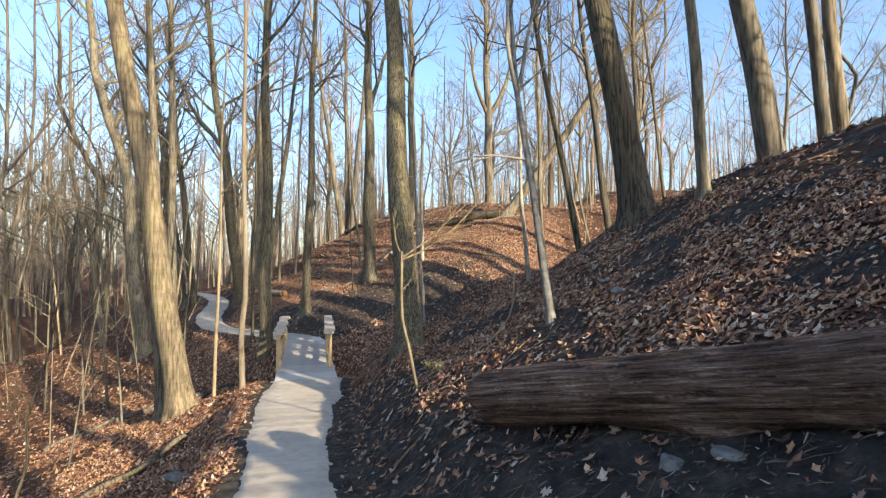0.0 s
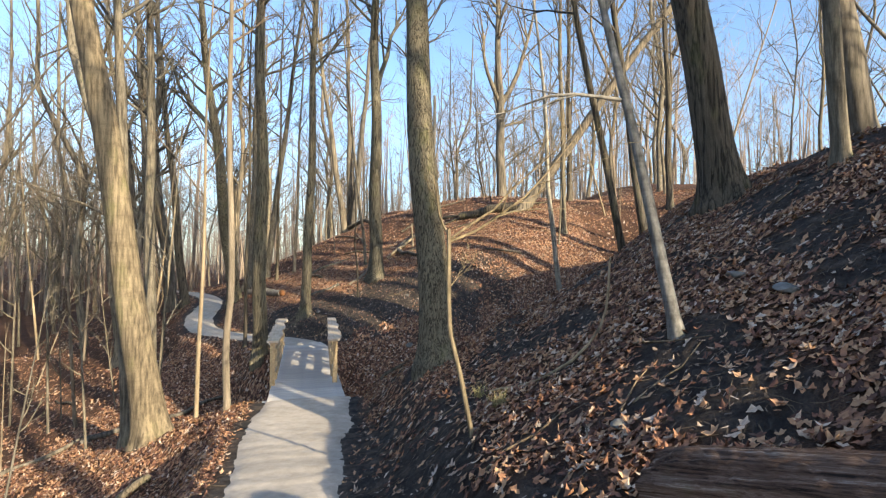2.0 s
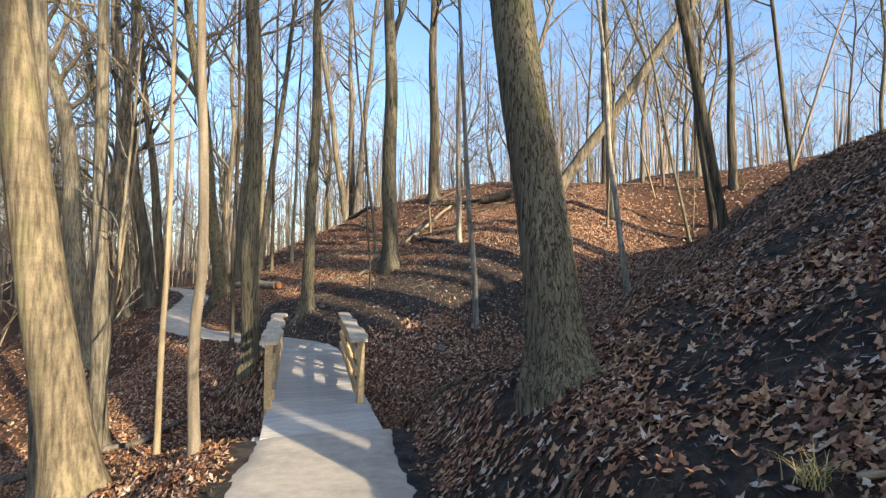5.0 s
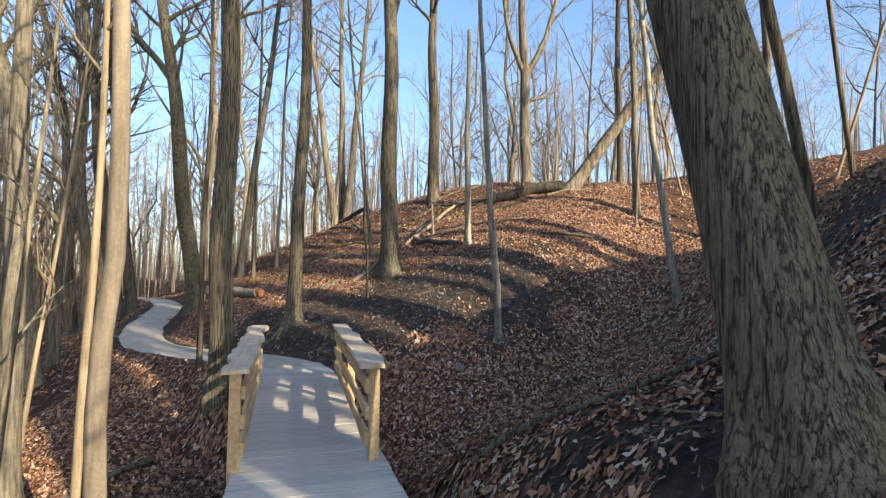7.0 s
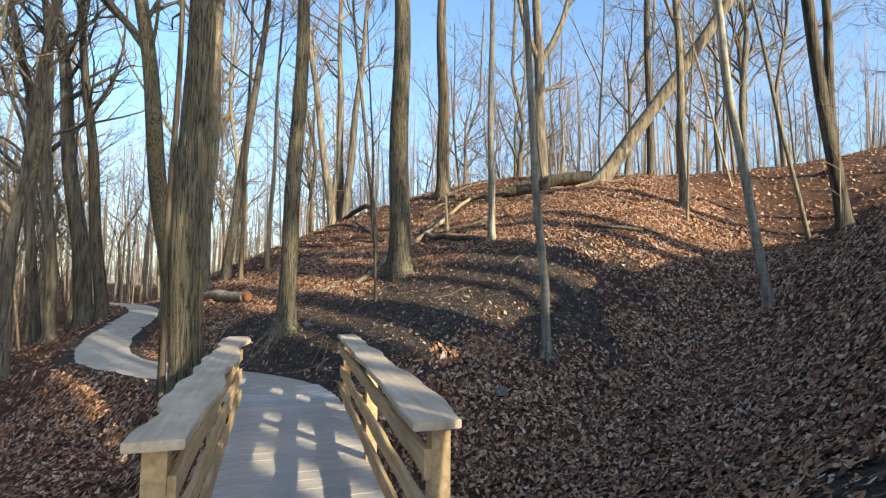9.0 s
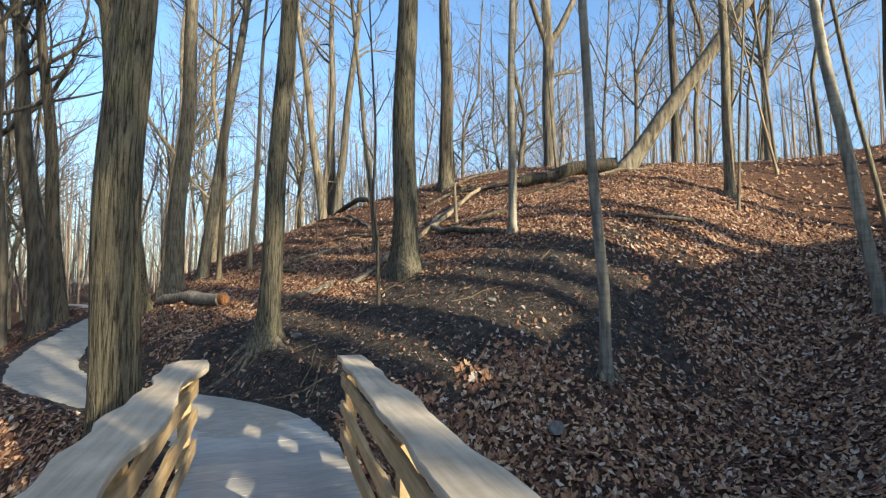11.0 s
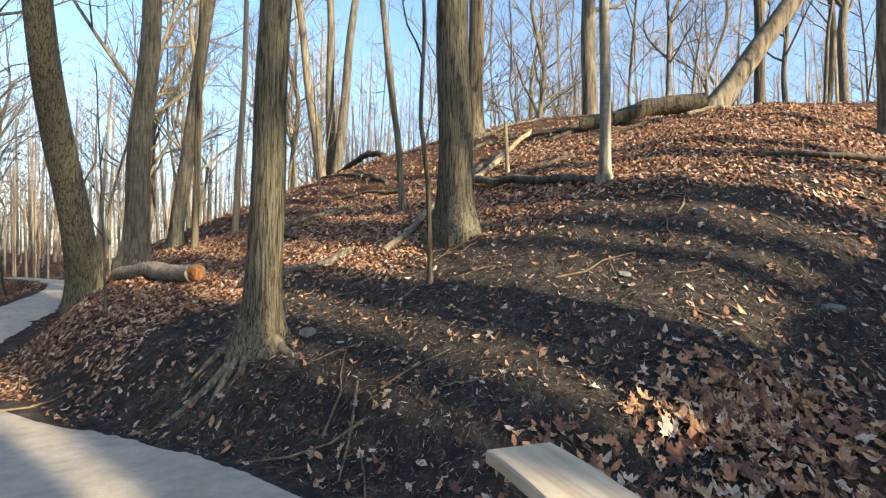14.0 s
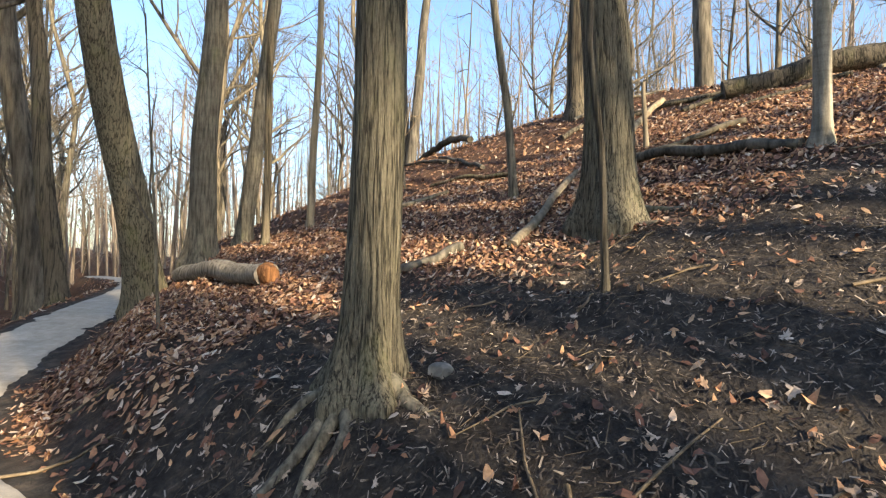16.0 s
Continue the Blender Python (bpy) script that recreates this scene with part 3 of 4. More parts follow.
def tree(x, y, r, h, lean=(0, 0), bends=(), forks=(), bark=BARK_SMOOTH, limbs=15, first=0.36, flare=0.55, seed=0,
         fine=False, label="tall bare tree with grey-brown bark on the leafy slope", name="tree", top=0.34, spread=1.0, group="", at=None, twig=0.005, dense=(0, 6, 5)):
    """A bare woodland tree. bends: (height, dx, dy) off the straight line; forks: (height, dx, dy, dz, length, radius)."""
    rng = np.random.RandomState(seed + int(abs(x * 131 + y * 17)))
    root = empty(name, at if at else Matrix.Translation((x, y, ground_z(x, y))))
    n = 90 if fine else 22
    z = np.concatenate([np.linspace(-0.35, 1.0, 40 if fine else 8, endpoint=False), np.linspace(1.0, h, n)]) if h > 3 else np.linspace(-0.15, h, 24)
    bz, bx, by = (np.array([(-1, 0, 0), *bends, (h + 1, *(bends[-1][1:] if bends else (0, 0)))], float)).T
    soft = 0.10 * r ** 0.5
    cx = lean[0] * z + np.interp(z, bz, bx) + soft * np.sin(z * 0.9 + rng.uniform(0, 6)) * smooth(0.5, 3, z)
    cy = lean[1] * z + np.interp(z, bz, by) + soft * np.sin(z * 0.8 + rng.uniform(0, 6)) * smooth(0.5, 3, z)
    radius = r * (1 - (1 - top) * np.clip(z, 0, h) / h) + r * flare * np.exp(-np.clip(z + 0.05, 0, 9) / ((0.95 * r + 0.08) if fine else (0.7 * r + 0.05)))
    sides = 96 if fine else (14 if r > 0.12 else 8)
    a = np.linspace(0, 2 * np.pi, sides, endpoint=False)
    low = np.exp(-np.clip(z, 0, 9) / (1.4 * r + 0.05))[:, None]
    wob = 1 + 0.22 * flare * low * (np.sin(a * 5 + rng.uniform(0, 6)) + 0.6 * np.sin(a * 3 + rng.uniform(0, 6)))[None] + 0.02 * np.sin(a * 2 + 0.4 * z[:, None])
    if fine:
        ph = 0.55 * np.sin(2.1 * z)[:, None] + 0.3 * np.sin(5.3 * z + 1)[:, None]
        wob = wob + (0.045 if bark in (BARK_OAK, BARK_DARK) else 0.012) * (np.abs(np.sin(a[None] * 11 + ph * 3 + 0.8 * np.sin(3 * a)[None])) - 0.6) + 0.007 * rng.normal(0, 1, (len(z), sides))
    s = Soup()
    tube(s, np.c_[cx, cy, z], radius, sides, wob)
    part("trunk", s.mesh("trunk", bark), root)
    s = Soup()

    def on(height):
        return np.array([np.interp(height, z, cx), np.interp(height, z, cy), height]), np.interp(height, z, radius)

    for fz, dx, dy, dz, length, fr in forks:
        p, _ = on(fz)
        d = np.array([dx, dy, dz], float)
        limb(s, rng, p, d / np.linalg.norm(d), length, fr, 2)
    for k in range(limbs):
        t = first + (1 - first) * (k + rng.rand()) / limbs
        p, pr = on(t * h * 0.98)
        ang = rng.uniform(0, 6.28)
        up = rng.uniform(0.5, 1.3)
        d = np.array([math.cos(ang), math.sin(ang), up])
        limb(s, rng, p, d / np.linalg.norm(d), spread * h * rng.uniform(0.14, 0.26) * (1.25 - 0.6 * t), pr * rng.uniform(0.3, 0.5) + 0.006, 2 if limbs > 4 else 1, least=twig, dense=dense)
    if s.n or s.lines:
        part("crown", s.mesh("crown", TWIG if bark in (BARK_PALE,) else bark), root, "bare leafless branches and twigs")
    tagged(root, label, "tree", group)
    return root


FURROWED = "tall bare oak with furrowed grey bark"
tree(-6.02, 12.3, 0.275, 19, (-0.172, -0.02), bark=BARK_RINGED, fine=True, first=0.5, label="large smooth-barked tree leaning over the lower bank")
tree(-6.75, 12.75, 0.13, 15, (-0.06, 0.02), bark=BARK_SMOOTH, first=0.5, label="slim grey tree close behind the large leaning trunk")
tree(-0.68, 10.85, 0.26, 20, (-0.075, 0.23), bark=BARK_OAK, fine=True, first=0.5, flare=0.5, label=FURROWED + " leaning beside the footpath")
tree(4.2, 11.3, 0.31, 18, (-0.165, 0.0), bark=BARK_DARK, fine=True, first=0.45, flare=0.7, label="dark thick-based tree on the ridge")
tree(4.62, 11.75, 0.17, 17, (-0.19, 0.02), bark=BARK_DARK, first=0.5, label="slimmer second stem behind the dark ridge tree")
tree(1.43, 6.96, 0.064, 6.5, (-0.08, 0.30), bends=[(0, 0, 0), (3.4, 0, 0), (5, 0.1, 0)], bark=BARK_GREY, limbs=7, first=0.5, forks=[(3.4, -0.6, 0.1, 1, 2.6, 0.04), (3.4, 0.35, 0.2, 1, 2.4, 0.04), (2.3, -0.9, 0.3, 0.35, 1.6, 0.022)], label="thin leaning grey sapling forking overhead on the bank")
tree(-6.1, 18.25, 0.21, 19, (-0.01, 0.0), bark=BARK_OAK, fine=True, first=0.5, flare=0.45, label=FURROWED + " beside the footbridge")
rooted = tree(-5.95, 22.75, 0.185, 18, (0.015, 0.0), bends=[(0, 0, 0), (2, 0.06, 0), (5, 0.10, 0)], bark=BARK_OAK, fine=True, first=0.5, flare=0.85, label=FURROWED + " with bare roots")
oak = tree(-3.54, 25.45, 0.29, 19, (-0.01, 0.0), bark=BARK_OAK, fine=True, first=0.55, flare=0.65, forks=[(8.2, 0.35, 0.1, 1, 6, 0.13)], label=FURROWED + " on the knoll")
slender = tree(-0.77, 20.35, 0.08, 13, (-0.065, -0.02), bends=[(0, 0, 0), (1.2, 0.06, 0), (3, -0.02, 0), (6, 0.08, 0)], bark=BARK_GREY, fine=True, limbs=8, first=0.5, flare=0.9, label="slender smooth grey tree with spreading roots in the hollow")
tree(-1.02, 25.5, 0.105, 7.2, (0.0, 0.0), bark=BARK_GREY, limbs=0, flare=0.8, top=0.6, label="pale broken-topped dead stem on the knoll")
tree(-1.98, 34.1, 0.29, 19, (-0.01, 0), bark=BARK_DARK, first=0.45, label="tall dark trunk on top of the knoll")
tree(3.4, 38, 0.34, 18, (-0.02, 0), bark=BARK_FAR, first=0.6, forks=[(6.6, -0.55, 0, 1, 7, 0.17), (6.6, 0.62, 0, 0.9, 8, 0.2), (5, 0.9, 0, 0.3, 2.4, 0.12)], label="forked tree with two spreading limbs behind the knoll")
tree(3.6, 29.8, 0.27, 15, (0.72, -0.05), bark=BARK_FAR, first=0.5, limbs=8, flare=0.5, label="leaning half-fallen tree propped over the hilltop")
for dx, dy, lx in ((-0.35, 0, -0.145), (0.25, 0, 0.09), (-0.05, 0.7, -0.02)):
    tree(-7.85 + dx, 43 + dy, 0.25, 20, (lx, 0), bark=BARK_FAR, first=0.45, group="clump behind the ridge", label="stem of a tall clump of pale trees")
tree(-10.95, 28.6, 0.29, 17, (0.04, -0.34), bends=[(0, 0, 0), (6, -0.2, 0), (9, -0.7, 0.9), (14, -1.8, 3.2)], bark=BARK_OAK, fine=True, first=0.45, forks=[(7.8, -1, 0.1, 0.9, 6, 0.13), (8.6, 0.5, 0.1, 1, 4, 0.07)], label="leaning furrowed tree at the bend of the trail")
tree(-10.75, 30.1, 0.27, 19, (0.03, 0), bark=BARK_SMOOTH, fine=True, first=0.45, label="patchy-barked tree standing beside the leaning one")
tree(-10.2, 30.9, 0.18, 17, (0.12, 0), bark=BARK_SMOOTH, first=0.45, label="slim pale tree leaning away from its neighbour")
tree(-9.2, 29.6, 0.085, 15, (0.01, 0), bark=BARK_DARK, first=0.5, limbs=8, label="thin dark straight tree near the trail bend")
tree(-8.5, 30.3, 0.085, 14, (0.03, 0), bark=BARK_PALE, first=0.5, limbs=8, label="thin pale straight tree on the knoll side")
tree(-4.4, 28.1, 0.075, 13, (-0.10, 0), bends=[(0, 0, 0), (1.5, 0.05, 0), (3, -0.05, 0)], bark=BARK_SMOOTH, first=0.5, limbs=7, label="thin grey tree behind the furrowed oak")
tree(-4.55, 12.05, 0.07, 12, (-0.025, 0), bends=[(0, 0, 0), (1.35, -0.03, 0), (1.9, 0.06, 0), (3.4, 0.12, 0)], bark=BARK_PALE, limbs=7, first=0.55, flare=0.3, label="pale crooked sapling beside the footpath")
tree(-6.3, 14.6, 0.055, 10, (0.02, 0), bark=BARK_PALE, limbs=7, first=0.5, flare=0.3, label="pale thin sapling in the gully")
tree(4.68, 17.8, 0.12, 15, (-0.19, -0.02), bark=BARK_DARK, first=0.45, limbs=9, label="dark leaning tree above the hollow")
tree(9.79, 22.8, 0.085, 14, (-0.10, 0), bark=BARK_DARK, first=0.45, limbs=8, label="thin dark tree on the ridge")
tree(4.9, 26.3, 0.13, 16, (-0.01, 0), bark=BARK_SMOOTH, first=0.5, label="slim lichened tree on the sunlit slope")
tree(4.45, 25.3, 0.04, 8, (0.06, 0), bark=BARK_SMOOTH, limbs=6, first=0.4, label="slim whip of a sapling on the sunlit slope")
tree(6.6, 32.2, 0.16, 17, (0.0, 0), bark=BARK_DARK, first=0.5, label="dark straight tree on the hilltop")
tree(9.5, 14.5, 0.36, 19, (-0.16, 0), bends=[(0, 0, 0), (0.9, -0.25, 0)], bark=BARK_FAR, first=0.5, flare=0.7, label="thick crooked tree on the ridge crest")
tree(4.55, 9.1, 0.11, 15, (-0.065, 0), bark=BARK_SMOOTH, first=0.55, label="slim straight tree on the upper bank")
tree(11.0, 14.8, 0.2, 18, (-0.09, 0), bark=BARK_FAR, first=0.5, label="one of two straight trees on the ridge")
tree(11.6, 15.1, 0.22, 18, (-0.05, 0), bark=BARK_FAR, first=0.5, label="one of two straight trees on the ridge")
tree(3.45, 20.5, 0.095, 14, (-0.065, 0.12), bends=[(0, 0, 0), (1.5, -0.05, 0), (4, -0.05, 0), (6, 0.1, 0)], bark=BARK_GREY, limbs=8, first=0.5, label="thin curving grey tree in the hollow")
tree(7.6, 23.6, 0.18, 16, (-0.12, 0), bark=BARK_DARK, first=0.45, label="dark leaning tree across the hollow")
tree(9.9, 26.6, 0.16, 16, (-0.01, 0), bark=BARK_DARK, first=0.5, label="dark straight tree on the far ridge")
tree(6.8, 23.8, 0.06, 11, (-0.2, 0), bark=BARK_SMOOTH, first=0.4, limbs=7, label="thin sloping tree in the hollow")
tree(-13.4, 23.7, 0.33, 19, (-0.09, 0), bends=[(0, 0, 0), (9, -0.3, 0), (13, -1.4, 0)], bark=BARK_SMOOTH, first=0.45, label="pale tree curving away over the low ground")
tree(-15.9, 32.2, 0.33, 19, (-0.14, 0), bark=BARK_FAR, first=0.45, label="large pale tree by the trail beyond the bend")
tree(-16.4, 31.0, 0.22, 17, (-0.07, 0), bark=BARK_FAR, first=0.45, label="pale tree by the trail beyond the bend")
tree(-14.8, 31.4, 0.23, 17, (-0.12, 0), bark=BARK_DARK, first=0.45, label="dark tree by the trail beyond the bend")
tree(-7.1, 19.7, 0.065, 12, (0.01, -0.01), bark=BARK_DARK, limbs=8, first=0.5, label="thin dark sapling beside the trail")
tree(-4.06, 23.75, 0.036, 7, (-0.05, 0), bends=[(0, 0, 0), (1.2, 0.03, 0), (2.2, -0.05, 0), (3.4, 0.05, 0)], bark=BARK_DARK, limbs=6, first=0.4, label="whip-thin sapling on the knoll")
tree(-8.3, 16.3, 0.16, 16, (-0.02, 0), bark=BARK_SMOOTH, first=0.5, label="grey tree in the low ground by the gully")
tree(-0.35, 7.22, 0.024, 1.9, (-0.10, -0.02), bends=[(0, 0, 0), (0.55, -0.05, 0), (0.95, -0.11, 0), (1.25, -0.09, 0), (1.9, -0.02, 0)], bark=BARK_RINGED, limbs=0, flare=0.2, top=0.8,
     forks=[(1.78, 0.85, 0.25, 0.34, 1.7, 0.016), (1.8, 0.9, -0.1, 0.44, 1.5, 0.015), (1.84, -0.5, 0.2, 0.9, 0.7, 0.014), (1.35, 0.5, 0.5, 0.6, 0.5, 0.006)], label="crooked bare sapling forking low beside the path edge", name="sapling")



tree(-7.4, 9.2, 0.03, 4.2, (0.16, 0.0), bends=[(0, 0, 0), (0.8, 0.12, 0), (1.5, -0.05, 0), (2.6, 0.1, 0)], bark=BARK_DARK, limbs=7, first=0.25, flare=0.2, label="crooked dark sapling on the lower bank", name="sapling")
tree(-2.1, 28.3, 0.05, 1.15, (-0.05, 0), bark=BARK_PALE, limbs=0, flare=0.4, top=0.7, label="short pale broken stem on the hilltop", name="dead_stem")


# the woods round about
def woods():
    rng = np.random.RandomState(21)
    kinds = []
    for k in range(9):
        kinds.append(tree(0, 0, 0.065 + 0.017 * k, 14 + k, (rng.uniform(-0.04, 0.04), rng.uniform(-0.04, 0.04)), bark=(BARK_FAR, BARK_SMOOTH, BARK_FAR)[k % 3], first=0.24, limbs=15, dense=(0, 7, 5), bends=[(0, 0, 0), (4, *rng.normal(0, 0.18, 2)), (8, *rng.normal(0, 0.4, 2)), (12, *rng.normal(0, 0.7, 2))],
                          forks=[(rng.uniform(4, 8), rng.normal(), rng.normal(), 1.6, rng.uniform(5, 8), 0.035 + 0.008 * k) for _ in range(2)],
                          seed=300 + k, twig=0.008, label="bare pale tree among the surrounding woods", group="surrounding woods", at=Matrix.Translation((200 + k, -300, 0))))
    spots, stand = [], []
    while len(spots) < 215:
        a, d = rng.uniform(0, 6.283), rng.uniform(18, 75)
        x, y = -4 + d * math.sin(a), 14 + d * math.cos(a)
        ahead = y > 26 or x < -14
        if not ahead and rng.rand() < 0.85:
            continue
        if y < 47 and -12 < x < 10 and y > -2:
            continue
        if x > 6 and y < 24 and 0.72 * x + 0.69 * y > -14:
            continue
        if abs(x) < 2.5 and y < 0 or min(math.hypot(x - p[0], y - p[1]) for p in TRAIL) < 2.0:
            continue
        if any(math.hypot(x - p, y - q) < 1.6 for p, q in spots):
            continue
        spots.append((x, y))
    # extra trees out of view on the sunward ridge, added for their dappled shade
    for x, y in ((7.4, 3.2), (10.2, 7.6), (8.0, 0.4), (12.2, 9.4), (5.6, -1.6), (9.6, 4.2), (13.2, 3.0), (16.0, 7.0), (11.4, -1.5), (6.8, -5.0), (3.2, -5.5), (15.0, -3.0), (4.0, -9.0), (9.5, -8.0), (8.6, 7.2), (9.3, 9.5), (7.3, 7.6), (6.4, 5.4)):
        spots.insert(9, (x, y))
    # thick stand added unseen on the upper bank, to shade knoll foot and oak
    for u, d in ((9.4, 13), (10.4, 14), (10.75, 16.5), (11.15, 18.5), (11.5, 15), (11.9, 13.5), (12.3, 19), (13.1, 17.5), (13.4, 14.5), (8.4, 15), (15.0, 18.5), (15.6, 20.5), (6.7, 10), (7.1, 12.5)):
        stand.append((0.72 * u + 0.69 * (d - 2), 0.69 * u - 0.72 * (d - 2)))
    while len(spots) < 258:
        x, y = rng.uniform(-42, -13.5), rng.uniform(13, 52)
        if min(math.hypot(x - p[0], y - p[1]) for p in TRAIL) > 2.2 and all(math.hypot(x - p, y - q) > 1.5 for p, q in spots):
            spots.append((x, y))
    for k, (x, y) in enumerate(spots):
        m = pose(x, y, ground_z(x, y) - 0.05, rng.uniform(-2, 2), rng.uniform(-2, 2), rng.uniform(0, 360)) @ Matrix.Scale(rng.uniform(0.8, 1.2), 4)
        if k < len(kinds):
            kinds[k].matrix_world = m
        else:
            copy_thing(kinds[k % len(kinds)], m)
    # unseen shade casters, set by where their shadows should fall
    for k, (x, y) in enumerate(stand):
        tree(x, y, 0.24 + 0.05 * (k % 3), 18, tuple(rng.uniform(-0.02, 0.02, 2)), bark=BARK_FAR, limbs=5, first=0.6, label="thick bare tree in the stand on the upper bank", group="stand on the upper bank")
    s = Soup()
    for _ in range(480):
        a, d = rng.uniform(-2.0, 1.75), rng.uniform(55, 150)
        x, y = -4 + d * math.sin(a), 14 + d * math.cos(a)
        h, r = rng.uniform(14, 22), rng.uniform(0.09, 0.24)
        base = np.array([x, y, ground_z(x, y)])
        z = np.linspace(-0.2, h, 6)
        lx, ly = rng.normal(0, 0.05, 2)
        tube(s, base + np.c_[lx * z, ly * z, z], r * np.linspace(1, 0.3, 6), 5)
        for k in range(9):
            t = rng.uniform(0.3, 1) * h
            b = rng.uniform(0, 6.28)
            w = np.array([math.cos(b), math.sin(b), rng.uniform(0.5, 1.6)])
            limb(s, rng, base + np.array([lx * t, ly * t, t]), w / np.linalg.norm(w), rng.uniform(2, 4.5), 0.045, 1, least=0.02, dense=(0, 5, 4))
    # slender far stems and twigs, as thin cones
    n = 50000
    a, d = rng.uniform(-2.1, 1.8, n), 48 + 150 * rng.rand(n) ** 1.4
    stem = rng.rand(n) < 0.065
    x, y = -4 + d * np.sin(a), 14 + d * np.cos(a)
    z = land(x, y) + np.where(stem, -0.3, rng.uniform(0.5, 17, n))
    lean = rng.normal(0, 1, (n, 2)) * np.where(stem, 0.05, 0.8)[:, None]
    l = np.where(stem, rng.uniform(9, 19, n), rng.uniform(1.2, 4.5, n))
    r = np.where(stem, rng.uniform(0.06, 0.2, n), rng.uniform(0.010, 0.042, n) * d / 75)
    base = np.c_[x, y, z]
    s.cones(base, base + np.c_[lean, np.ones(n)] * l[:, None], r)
    # the pale colour stands in for haze and sun on the far trees
    tagged(new("distant_woods", s.mesh("distant_woods", BARK_DISTANT_HAZED)), "hazy mass of bare pale trunks and twigs", "woods", kind="stuff")


def undergrowth():
    """Whips and saplings in the low ground."""
    rng = np.random.RandomState(33)
    kinds = []
    for k in range(5):
        kinds.append(tree(0, 0, 0.014 + 0.006 * k, 2.6 + 0.9 * k, (rng.uniform(-0.12, 0.12), rng.uniform(-0.1, 0.1)), bark=(BARK_PALE, BARK_SMOOTH)[k % 2], first=0.25, limbs=6, flare=0.1, dense=(0, 3, 3), twig=0.003,
                          seed=500 + k, label="thin bare sapling in the leafy low ground", name="sapling", group="undergrowth", at=Matrix.Translation((210 + k, -300, 0))))
    spots = []
    while len(spots) < 44:
        x, y = rng.uniform(-24, -6.8), rng.uniform(9, 42)
        if min(math.hypot(x - p[0], y - p[1]) for p in TRAIL) > 1.6 and (x < -8.5 or y < 17 or y > 28):
            spots.append((x, y))
    spots += [(8.2, 29), (-2.4, 37), (0.6, 36), (-5.2, 36), (2.2, 33), (7.2, 27.6), (5.8, 21.6), (-6.6, 31.5), (-5.6, 39), (9, 31), (11, 25), (1.1, 39.5)]
    for k, (x, y) in enumerate(spots):
        m = pose(x, y, ground_z(x, y) - 0.03, rng.normal(0, 7), rng.normal(0, 7), rng.uniform(0, 360)) @ Matrix.Scale(rng.uniform(0.8, 1.3), 4)
        if k < len(kinds):
            kinds[k].matrix_world = m
        else:
            copy_thing(kinds[k % len(kinds)], m)


woods()
undergrowth()


# leaf litter --------------------------------------------------------------
def leaf_outline(simple):
    if simple == "sliver":
        return np.array([(0.07, -0.5), (0.10, 0.45), (-0.06, 0.5), (-0.10, -0.42)])
    if simple == "lobed":
        return np.array([(0.0, -0.62), (0.03, -0.40), (0.26, -0.34), (0.14, -0.16), (0.40, 0.02), (0.36, 0.14), (0.16, 0.12), (0.24, 0.40), (0.10, 0.38), (0.0, 0.58),
                         (-0.12, 0.36), (-0.25, 0.40), (-0.15, 0.13), (-0.38, 0.12), (-0.38, 0.0), (-0.13, -0.15), (-0.26, -0.32), (-0.03, -0.40)])
    if simple == "plain":
        return np.array([(0, -0.55), (0.2, -0.3), (0.13, -0.1), (0.33, 0.1), (0.15, 0.28), (0.03, 0.5), (-0.13, 0.27), (-0.32, 0.12), (-0.13, -0.1), (-0.22, -0.3)])
    if simple:
        return np.array([(0, -0.5), (0.26, -0.05), (0.16, 0.35), (-0.02, 0.52), (-0.2, 0.3), (-0.25, -0.08)])
    a = [(0.0, -0.60), (0.13, -0.36), (0.27, -0.20), (0.17, -0.05), (0.31, 0.14), (0.20, 0.32), (0.03, 0.52), (-0.17, 0.36), (-0.31, 0.16), (-0.17, -0.03), (-0.26, -0.22), (-0.10, -0.38)]
    return np.array(a)


def litter(name, label, xy, size, material, simple, seed, lift=0.012):
    rng = np.random.RandomState(seed)
    o = leaf_outline(simple)
    n, k = len(xy), len(o)
    p = o
    s = size * rng.uniform(0.5, 1.3, n)
    lx, ly = s[:, None] * p[None, :, 0] * rng.uniform(0.7, 1.25, n)[:, None], s[:, None] * p[None, :, 1]
    c1, c2 = rng.normal(0.25, 0.5, n), rng.normal(0.2, 0.4, n)
    lz = (c1[:, None] * lx ** 2 + c2[:, None] * ly ** 2) / s[:, None] * 2 + s[:, None] * rng.normal(0, 0.03, (n, k))
    yaw, tilt = rng.uniform(0, 6.283, n), np.abs(rng.normal(0, 0.30, n))
    lz, ly = lz * np.cos(tilt)[:, None] + ly * np.sin(tilt)[:, None], ly * np.cos(tilt)[:, None] - lz * np.sin(tilt)[:, None]
    wx, wy = lx * np.cos(yaw)[:, None] - ly * np.sin(yaw)[:, None], lx * np.sin(yaw)[:, None] + ly * np.cos(yaw)[:, None]
    e = 0.15
    h = land(xy[:, 0], xy[:, 1])
    hx, hy = (land(xy[:, 0] + e, xy[:, 1]) - h) / e, (land(xy[:, 0], xy[:, 1] + e) - h) / e
    z = h[:, None] + hx[:, None] * wx + hy[:, None] * wy + lz + lift + rng.uniform(0, 0.025, n)[:, None]
    v = np.stack([xy[:, 0:1] + wx, xy[:, 1:2] + wy, z], -1).reshape(-1, 3)
    soup = Soup()
    soup.add(v, np.arange(n)[:, None] * k + np.arange(k)[None])
    return tagged(new(name, soup.mesh(name, material, False)), label, "leaves", kind="stuff")


